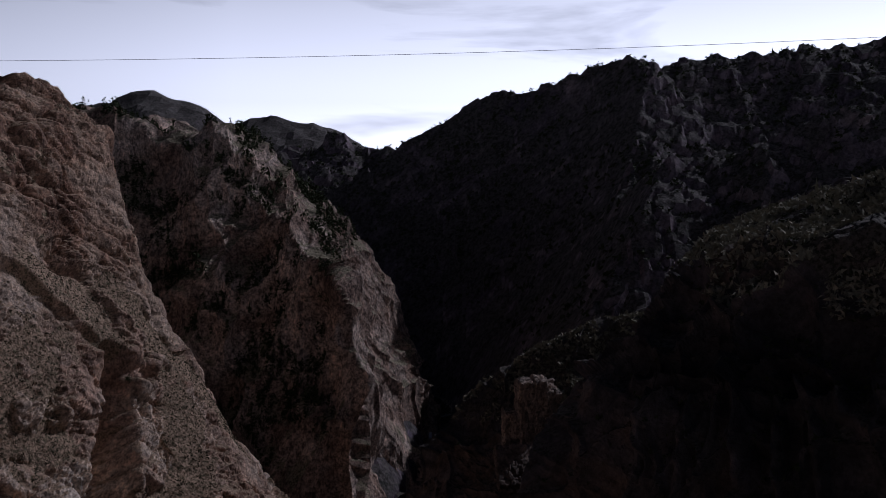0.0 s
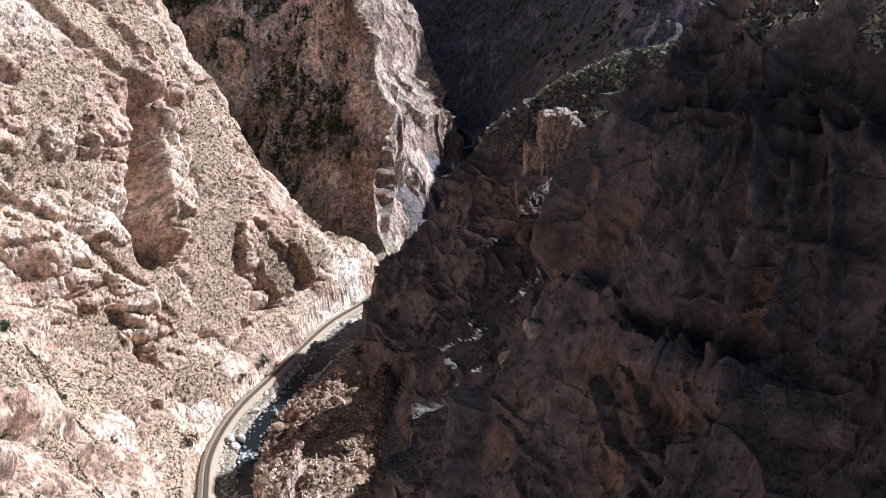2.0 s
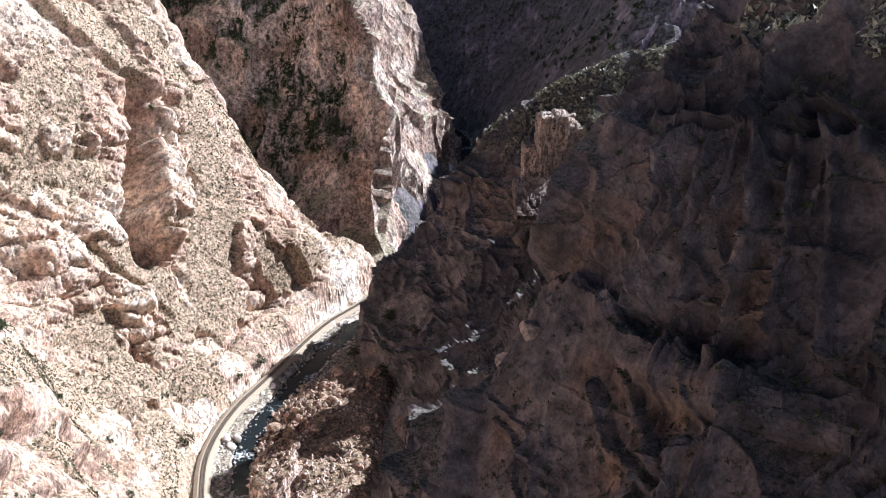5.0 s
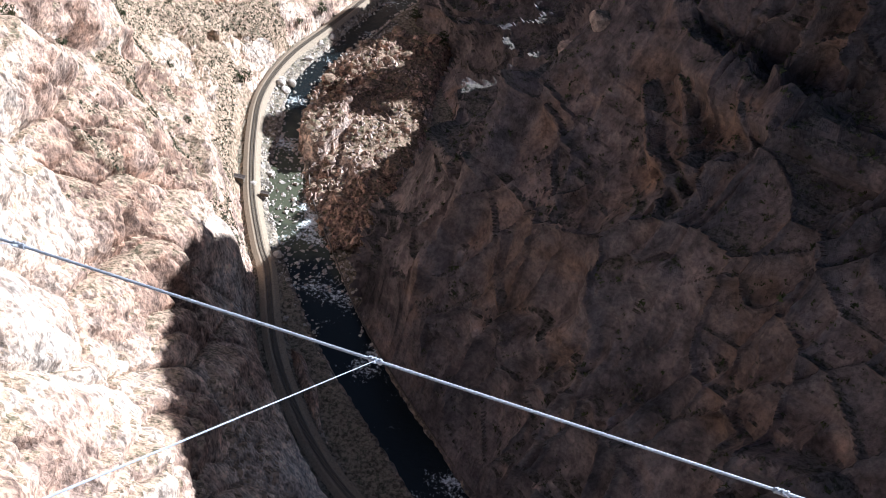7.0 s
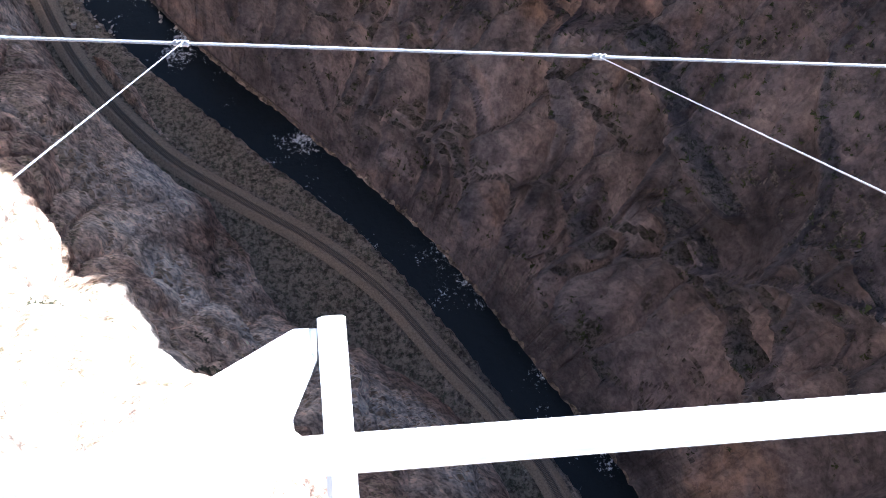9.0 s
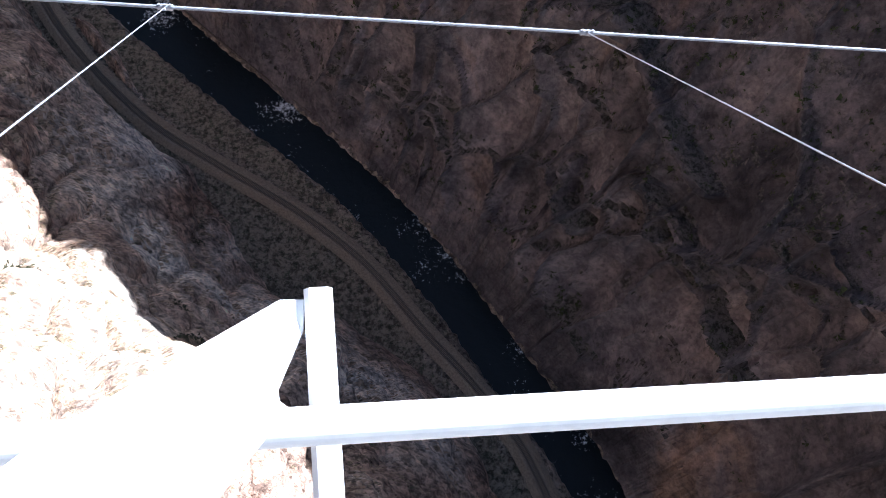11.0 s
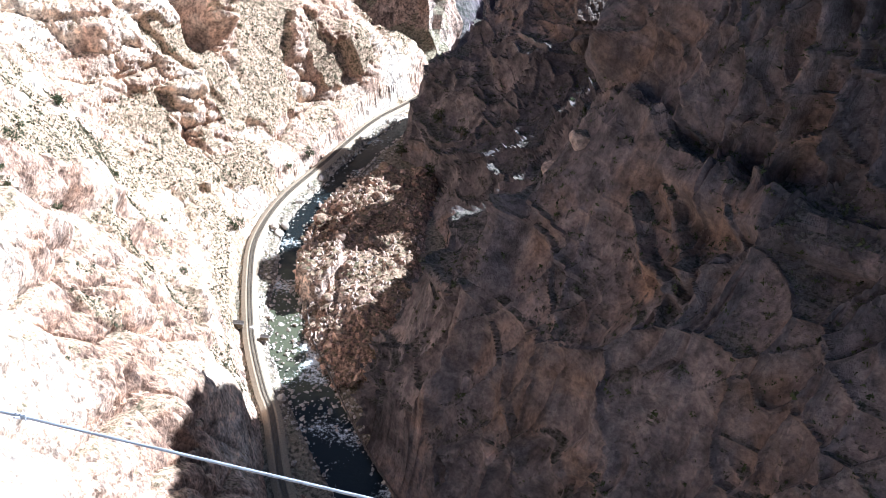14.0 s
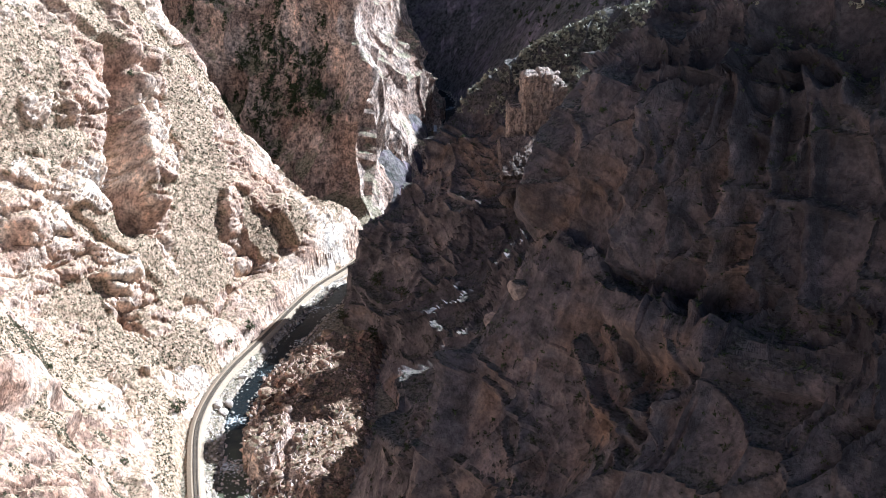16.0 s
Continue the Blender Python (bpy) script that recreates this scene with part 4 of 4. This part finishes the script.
def boulder(at, size, seed, mat, label, group="boulders on the slopes"):
    """An angular block of broken rock, part sunk in the ground."""
    r = np.random.default_rng(seed)
    bm = bmesh.new()
    bmesh.ops.create_icosphere(bm, subdivisions=3, radius=1.0)
    cuts = r.normal(size=(11, 3))
    cuts /= np.linalg.norm(cuts, axis=1, keepdims=True)
    stretch = np.array((r.uniform(0.8, 1.3), r.uniform(0.7, 1.1), r.uniform(0.6, 0.95)))
    for v in bm.verts:
        d = np.array(v.co)
        reach = 1.0 / np.max(cuts @ d / r_cut(cuts)) if np.max(cuts @ d) > 0 else 1.0
        rough = 1 + 0.05 * noise.noise(Vector(d * 4 + seed))
        v.co = Vector(d * min(reach, 1.15) * rough * stretch * size)
    me = bpy.data.meshes.new("boulder")
    bm.to_mesh(me)
    bm.free()
    me.materials.append(mat)
    ob = new("boulder", me)
    ob.location = Vector(at) + Vector((0, 0, size * 0.2))
    ob.rotation_euler = (0, 0, r.uniform(0, 6.28))
    return tagged(ob, label, "boulder", group)


def r_cut(cuts):
    """How far out each cutting plane of a boulder lies."""
    return 0.72 + 0.2 * np.abs(np.sin(np.arange(len(cuts)) * 2.4))


def block(name, centre, size, turn, tilt, seed, mat, label, step, parent=None):
    """A squared mass of rock with joints, weathered corners and a broken top."""
    half = np.array(size) / 2
    rot = np.array(Euler((radians(tilt), 0, radians(turn))).to_matrix())
    me_v, me_f, base = [], [], 0
    for axis, sign in ((0, 1), (0, -1), (1, 1), (1, -1), (2, 1)):
        a, b = [k for k in range(3) if k != axis]
        na, nb = max(int(size[a] / step), 4), max(int(size[b] / step), 4)
        u, v = np.meshgrid(np.linspace(-1, 1, na), np.linspace(-1, 1, nb), indexing="ij")
        q = np.zeros((na, nb, 3))
        q[..., a], q[..., b], q[..., axis] = u, v, sign
        q = q.reshape(-1, 3)
        soft = q / (np.sum(np.abs(q) ** 9, axis=1, keepdims=True)) ** (1 / 9)
        p = soft * half
        b1, r1, t1 = cells(p / (half.min() * 0.75) * (1, 1, 0.5) + seed, seed)
        b2, r2, t2 = cells(p / (half.min() * 0.26) * (1, 1, 0.6) + seed, seed + 20)
        k = ((r1 - 0.5) * 0.30 + t1 * 0.16 - (1 - smooth(b1, 0, 0.12)) * 0.16 + (r2 - 0.5) * 0.10 - (1 - smooth(b2, 0, 0.15)) * 0.05) * half.min()
        out = soft * (1, 1, 0.6)
        p = p + out / np.linalg.norm(out, axis=1, keepdims=True) * k[:, None]
        me_v.append(p @ rot.T + np.array(centre))
        idx = np.arange(na * nb).reshape(na, nb) + base
        f = np.stack((idx[:-1, :-1], idx[:-1, 1:], idx[1:, 1:], idx[1:, :-1]), -1).reshape(-1, 4)
        me_f.append(f)
        base += na * nb
    me = bpy.data.meshes.new(name)
    me.from_pydata(np.concatenate(me_v).tolist(), [], np.concatenate(me_f).tolist())
    me.materials.append(mat)
    ob = new(name, me)
    if parent:
        ob.parent = parent
        return ob
    return tagged(ob, label, "rock")


tower = tagged(new("rock_tower"), "square-cut brown rock tower standing on the ridge", "rock")
for k, (dx, dy, wide, deep, top, turn) in enumerate(((-10, -3, 9, 14, 146, 5), (-2.5, -5, 9, 16, 164, 9), (5.5, -4, 8.5, 17, 165, 6), (13, -2, 9, 15, 158, 12), (6, 6, 20, 14, 160, 8))):
    block("rock_column", (48 + dx, 484 + dy, top / 2 + 56), (wide, deep, top - 112), turn, 0, 701 + 40 * k, m_pale, "", 0.8, tower)
block("rock_slab", (38.5, 456, 122), (21, 6, 25), 6, -46, 702, m_pale, "flat leaning rock slab below the tower", 0.7)
block("rock_pillar", (34, 280, 128), (7, 6, 18), 12, 6, 703, m_pale, "reddish rock pillar on the shaded slope", 0.5)
boulder(on(south, 28, 460, 106), 6.0, 502, m_pale, "brown flat-topped boulder lying on the scree")
boulder(on(south, 44, 400, 123), 4.2, 503, m_pale, "upright brown boulder in the scree gully")
boulder(on(south, 33, 276, 131), 5.0, 504, m_pale, "reddish boulder on the shaded slope")
boulder(on(south, 20, 278, 119), 4.0, 505, m_pale, "brown boulder on the shaded slope")
brng = np.random.default_rng(21)
for k, at in enumerate(pick(rubble, 34, brng, lambda p, n: (p[:, 2] > 2) & (p[:, 0] < -48))):
    boulder(at, brng.uniform(1.8, 4.4), 520 + k, m_bar, "angular sunlit boulder on the river bar", "boulders of the river bar")
for k, at in enumerate(pick(bank, 26, brng, lambda p, n: (p[:, 1] > 230) & (p[:, 1] < 560))):
    boulder(at, brng.uniform(1.2, 2.6), 560 + k, m_boulder, "pale boulder at the water's edge", "boulders of the bank")
for k, at in enumerate(pick(south, 22, brng, lambda p, n: (n[:, 2] > 0.6) & (p[:, 2] > 40) & (p[:, 2] < 170) & (p[:, 1] > 180) & (p[:, 1] < 520))):
    boulder(at, brng.uniform(1.5, 3.4), 590 + k, m_right, "brown boulder on a shaded ledge", "boulders of the ledges")


# ---- single trees ----
def limb(bm, a, b, ra, rb, seg=6):
    a, b = Vector(a), Vector(b)
    turn = (b - a).to_track_quat("Z", "Y").to_matrix()
    rings = []
    for c, r in ((a, ra), (b, rb)):
        rings.append([bm.verts.new(c + turn @ Vector((math.cos(k * 2 * math.pi / seg) * r, math.sin(k * 2 * math.pi / seg) * r, 0))) for k in range(seg)])
    for k in range(seg):
        l = (k + 1) % seg
        bm.faces.new((rings[0][k], rings[0][l], rings[1][l], rings[1][k]))
    bm.faces.new(rings[1])


def part(name, bm, mat, parent, label=""):
    me = bpy.data.meshes.new(name)
    bm.to_mesh(me)
    bm.free()
    me.materials.append(mat)
    ob = new(name, me)
    ob.parent = parent
    if label:
        tagged(ob, label)
    return ob


def tree(place, size, seed, label):
    r = np.random.default_rng(seed)
    root = new("juniper_tree")
    root.location = place
    tagged(root, label, "tree", "junipers on the slopes")
    bm = bmesh.new()
    limb(bm, (0, 0, -0.6), (0.1, 0, size * 0.35), size * 0.06, size * 0.04)
    clumps = []
    for k in range(9):
        a, up = r.uniform(0, 6.28), r.uniform(0.2, 0.75)
        tip = Vector((math.cos(a) * size * r.uniform(0.22, 0.42), math.sin(a) * size * r.uniform(0.22, 0.42), size * up))
        limb(bm, (0.05, 0, size * r.uniform(0.1, 0.35)), tip, size * 0.025, size * 0.008, 5)
        clumps.append(tip)
    clumps.append(Vector((0, 0, size * 0.85)))
    part("trunk", bm, m_trunk, root)
    c = np.array(clumps)[r.integers(0, len(clumps), 420)] + r.normal(size=(420, 3)) * size * 0.10
    leaf = r.normal(size=(420, 3, 3)) * size * 0.045
    crown = tri_cloud("crown", c[:, None, :] + leaf, m_juniper, "", "")
    crown["kind"] = ""
    del crown["kind"]
    crown.parent = root
    return root


for k, (surf, x, y, z, size) in enumerate([
        (north, -183, 303, 119, 5), (north, -171, 263, 134, 5), (north, -196, 525, 150, 5), (north, -187, 318, 120, 4),
        (north, -173, 258, 152, 6), (north, -167, 252, 147, 6), (north, -163, 248, 143, 5), (north, -160, 228, 148, 6),
        (north, -160, 223, 147, 6), (north, -152, 216, 142, 5), (north, -151, 227, 137, 5), (north, -183, 305, 116, 6),
        (north, -149, 198, 154, 5), (north, -144, 226, 126, 4), (north, -123, 463, 8, 7), (north, -128, 442, 12, 5),
        (south, -66, 469, 6, 9),
        (north, -142, 380, 8, 8), (north, -150, 340, 50, 4), (north, -168, 345, 70, 4.5), (north, -130, 300, 50, 4),
        (south, -40, 480, 30, 9), (south, -52, 440, 10, 10), (south, -30, 455, 40, 7), (south, 30, 360, 110, 5),
        (south, 60, 400, 140, 5), (south, 20, 330, 90, 4)]):
    tree(Vector(on(surf, x, y, z)), size, 600 + k, "dark green juniper tree growing on the rocky slope")

# ---- the footbridge: parapet rail, bracket and wind cable ----
def paint(name, col, rough=0.45):
    mat, nt, bsdf = material(name)
    t = tex(nt, 14.0, 6, 0.7)
    nt.links.new(ramp(nt, t, [(0.30, tuple(c * 0.86 for c in col)), (0.55, col)]), bsdf.inputs["Base Color"])
    bsdf.inputs["Roughness"].default_value = rough
    bsdf.inputs["Specular IOR Level"].default_value = 0.5
    bump(nt, bsdf, t, 0.15, 0.002)
    return mat


m_white = paint("white_paint", (0.62, 0.63, 0.65))
m_wire = paint("galvanised_wire", (0.27, 0.28, 0.31), 0.4)
m_concrete = plain("concrete", (0.30, 0.29, 0.27), (0.42, 0.41, 0.38), 2.0)
m_plank = plain("deck_planks", (0.22, 0.17, 0.12), (0.34, 0.28, 0.21), 3.0)
EY = Vector(EYE)


def tube(bm, a, b, r, seg=20):
    limb(bm, a, b, r, r, seg)


def bar(bm, a, b, width, thick, up=(0, 0, 1)):
    """A flat bar with eased edges from a to b, its broad side facing up."""
    a, b = Vector(a), Vector(b)
    d = (b - a).normalized()
    s = d.cross(Vector(up)).normalized()
    n = s.cross(d)
    e = min(thick, width) * 0.18
    prof = [(-width / 2 + e, thick / 2), (width / 2 - e, thick / 2), (width / 2, thick / 2 - e), (width / 2, -thick / 2 + e),
            (width / 2 - e, -thick / 2), (-width / 2 + e, -thick / 2), (-width / 2, -thick / 2 + e), (-width / 2, thick / 2 - e)]
    ra = [bm.verts.new(a + s * x + n * z) for x, z in prof]
    rb = [bm.verts.new(b + s * x + n * z) for x, z in prof]
    for k in range(8):
        l = (k + 1) % 8
        bm.faces.new((ra[k], ra[l], rb[l], rb[k]))
    bm.faces.new(ra[::-1])
    bm.faces.new(rb)


bridge = new("footbridge")
tagged(bridge, "high footbridge with a white painted steel parapet", "bridge")


def rail_y(x):
    return 0.181 - 0.078 * x


bm = bmesh.new()
bar(bm, EY + Vector((-72, -2.9, -1.9)), EY + Vector((150, -2.9, -1.9)), 5.4, 0.25)
part("deck", bm, m_plank, bridge, "timber bridge deck")
bm = bmesh.new()
tube(bm, EY + Vector((-14, rail_y(-14), -1.0)), EY + Vector((14, rail_y(14), -1.0)), 0.0225, 28)
part("rail", bm, m_white, bridge, "white painted tubular rail")
bm = bmesh.new()
bar(bm, EY + Vector((0.046, 0.421, -1.25)), EY + Vector((0.010, -0.20, -1.25)), 0.042, 0.05)
part("outrigger", bm, m_white, bridge, "white painted outrigger bar")
bm = bmesh.new()
outline = [(0.024, 0.411, -1.245), (-0.010, 0.415, -1.245), (-0.103, 0.351, -1.20), (-0.205, 0.165, -0.78), (-0.20, 0.02, -0.40),
           (-0.11, -0.03, -0.40), (-0.02, 0.150, -0.80), (-0.012, 0.243, -1.19), (-0.023, 0.254, -1.19), (-0.024, 0.274, -1.20), (0.019, 0.366, -1.245)]
topv = [bm.verts.new(EY + Vector(v)) for v in outline]
lowv = [bm.verts.new(EY + Vector(v) - Vector((0, 0, 0.012))) for v in outline]
bm.faces.new(topv)
bm.faces.new(lowv[::-1])
for k in range(len(outline)):
    l = (k + 1) % len(outline)
    bm.faces.new((topv[l], topv[k], lowv[k], lowv[l]))
part("brace", bm, m_white, bridge, "white painted brace plate")
for x in (-6.54, -3.7, -0.86, 2.0, 4.8, 7.7):
    bm = bmesh.new()
    bar(bm, EY + Vector((x, -0.06, -1.95)), EY + Vector((x, -0.06, -0.75)), 0.05, 0.05, (0, 1, 0))
    part("post", bm, m_white, bridge)

CLAMP, STEP = Vector((-0.600, 3.790, -5.0)), Vector((2.84, -0.40, 0.0))


def rope(a, b, r, pitch, seg_len):
    """Six strands laid round each other."""
    a, b = np.array(a), np.array(b)
    d = (b - a) / np.linalg.norm(b - a)
    s = np.cross(d, (0, 0, 1))
    s /= np.linalg.norm(s)
    n = np.cross(s, d)
    length = np.linalg.norm(b - a)
    k = int(length / seg_len)
    w = np.linspace(0, length, k)
    grids = []
    for strand in range(6):
        ph = strand * math.pi / 3 + w / pitch * 2 * math.pi
        c = a + d * w[:, None] + (s * np.cos(ph)[:, None] + n * np.sin(ph)[:, None]) * r * 0.62
        ring = [c + (s * math.cos(q) + n * math.sin(q)) * r * 0.40 for q in np.linspace(0, 2 * math.pi, 7)]
        grids.append(np.stack(ring, 1))
    return grids


wind_cable = new("wind_cable")
tagged(wind_cable, "taut twisted steel wind cable strung below the footbridge", "cable")
for g in rope(EY + CLAMP - STEP * 5, EY + CLAMP + STEP * 6, 0.0125, 0.22, 0.02):
    sheet("strand", g, m_wire, wind_cable, False)
bm = bmesh.new()
tube(bm, EY + CLAMP - STEP * 28, EY + CLAMP - STEP * 5, 0.016, 10)
tube(bm, EY + CLAMP + STEP * 6, EY + CLAMP + STEP * 60, 0.016, 10)
part("cable_end", bm, m_wire, wind_cable)
for k in (-2, -1, 0, 1, 2):
    c = EY + CLAMP + STEP * k
    hanger = new("hanger_wire")
    tagged(hanger, "thin steel hanger wire clamped to the wind cable", "wire", "hanger wires of the bridge")
    for g in rope(c, c + Vector((-0.068, -0.685, 0.7254)) * 5.55, 0.0042, 0.12, 0.03):
        sheet("strand", g, m_wire, hanger, False)
    bm = bmesh.new()
    tube(bm, c - STEP.normalized() * 0.05, c + STEP.normalized() * 0.05, 0.021, 12)
    for o in (-0.035, 0.0, 0.035):
        tube(bm, c + STEP.normalized() * o + Vector((0, 0, -0.032)), c + STEP.normalized() * o + Vector((0, 0, 0.032)), 0.008, 8)
    tube(bm, c + Vector((0, -0.01, -0.01)), c + Vector((-0.006, -0.065, 0.06)), 0.009, 8)
    part("clamp", bm, m_wire, hanger, "galvanised cable clamp")

# ---- wires high across the gorge ----
def span(name, a, b, sag, r, label):
    a, b = Vector(a), Vector(b)
    bm = bmesh.new()
    last = a
    for k in range(1, 41):
        u = k / 40
        p = a.lerp(b, u) - Vector((0, 0, 4 * sag * u * (1 - u)))
        limb(bm, last, p, r, r, 6)
        last = p
    ob = part(name, bm, m_wire, None)
    return tagged(ob, label, "cable")


span("overhead_wire", (-190, 112, 304.4), (215, 118, 317.6), 7.4, 0.03, "long overhead wire spanning the gorge")
span("overhead_wire", (60, 150, 303.5), (215, 122, 309), 0.4, 0.03, "lower overhead wire near the rim")

# ---- beside the river ----
pipe_line = catmull(RIVER, 400)[40:190]
grid = []
t = np.gradient(pipe_line, axis=0)
t /= np.linalg.norm(t, axis=1, keepdims=True)
nrm = np.stack((t[:, 1], -t[:, 0]), 1)
for a in np.linspace(0, 2 * math.pi, 8):
    grid.append(np.column_stack((pipe_line + nrm * (10.2 + 0.35 * math.cos(a)), np.full(len(pipe_line), 2.2 + 0.35 * math.sin(a)))))
tagged(sheet("pipeline", np.stack(grid, 1), m_rail, None, False), "old rusty water pipeline along the shaded bank", "pipe")
for x, y, size in ((-121, 308, 2.6), (-106, 301, 2.0)):
    hut = new("trackside_hut")
    tagged(hut, "small brown hut standing beside the railway", "hut")
    hut.location = (x, y, 3.6)
    bm = bmesh.new()
    bar(bm, (-size, 0, size * 0.4), (size, 0, size * 0.4), size * 0.9, size * 0.9)
    part("body", bm, m_sleeper, hut)
    bm = bmesh.new()
    bar(bm, (-size * 1.1, size * 0.28, size * 0.98), (size * 1.1, size * 0.28, size * 0.98), size * 0.62, 0.12, (0, -0.4, 1))
    bar(bm, (-size * 1.1, -size * 0.28, size * 0.98), (size * 1.1, -size * 0.28, size * 0.98), size * 0.62, 0.12, (0, 0.4, 1))
    part("roof", bm, m_rail, hut)


# ---- train standing on the far track ----
m_coach = plain("coach_silver", (0.55, 0.56, 0.58), (0.74, 0.75, 0.77), 0.8, 0.35, 0.3)
m_roof = plain("coach_roof", (0.66, 0.66, 0.66), (0.80, 0.80, 0.79), 0.6, 0.6)
m_loco = plain("locomotive_paint", (0.30, 0.11, 0.03), (0.42, 0.17, 0.05), 0.8, 0.4)
m_glass = plain("dark_window", (0.015, 0.017, 0.02), (0.03, 0.032, 0.036), 2.0, 0.15)
train = new("passenger_train")
tagged(train, "silver passenger train standing on the riverside track", "train")


def profile_bar(bm, a, b, prof):
    """A body with the cross-section prof (sideways, up) from a to b."""
    d = (b - a).normalized()
    s = d.cross(Vector((0, 0, 1))).normalized()
    ra = [bm.verts.new(a + s * x + Vector((0, 0, z))) for x, z in prof]
    rb = [bm.verts.new(b + s * x + Vector((0, 0, z))) for x, z in prof]
    for k in range(len(prof)):
        l = (k + 1) % len(prof)
        bm.faces.new((ra[k], ra[l], rb[l], rb[k]))
    bm.faces.new(ra[::-1])
    bm.faces.new(rb)


def vehicle(name, a, b, mat):
    a, b = Vector((*a, 4.95)), Vector((*b, 4.95))
    d = (b - a).normalized()
    s = d.cross(Vector((0, 0, 1))).normalized()
    bm = bmesh.new()
    profile_bar(bm, a, b, [(-1.5, 1.0), (1.5, 1.0), (1.55, 1.6), (1.55, 3.5), (-1.55, 3.5), (-1.55, 1.6)])
    body = part(name, bm, mat, train)
    bm = bmesh.new()
    profile_bar(bm, a, b, [(-1.58, 3.5), (1.58, 3.5), (1.3, 4.05), (0.6, 4.3), (-0.6, 4.3), (-1.3, 4.05)])
    part("roof", bm, m_roof if mat is m_coach else mat, body)
    for side_of in (-1, 1):
        for k in range(8 if mat is m_coach else 2):
            bm = bmesh.new()
            p = a.lerp(b, (k + 0.7) / (8.4 if mat is m_coach else 9)) + s * side_of * 1.57
            profile_bar(bm, p, p + d * 1.8, [(-0.02, 2.3), (0.02, 2.3), (0.02, 3.2), (-0.02, 3.2)])
            part("window", bm, m_glass, body)
    for u in (0.16, 0.84):
        bm = bmesh.new()
        p = a.lerp(b, u)
        profile_bar(bm, p - d * 1.7, p + d * 1.7, [(-1.1, 0.02), (1.1, 0.02), (1.1, 1.0), (-1.1, 1.0)])
        part("bogie", bm, m_rail, body)


far_line = catmull(TRACK, 3000)
steps = np.concatenate(([0], np.cumsum(np.linalg.norm(np.diff(far_line, axis=0), axis=1))))
at = steps[np.argmin(np.abs(far_line[:, 1] - 768))]
for k, length in enumerate((18, 25, 25, 25, 25, 25)):
    ends = [[float(np.interp(w, steps, far_line[:, c])) for c in (0, 1)] for w in (at, at + length)]
    vehicle("coach" if k else "locomotive", ends[0], ends[1], m_coach if k else m_loco)
    at += length + 1.2
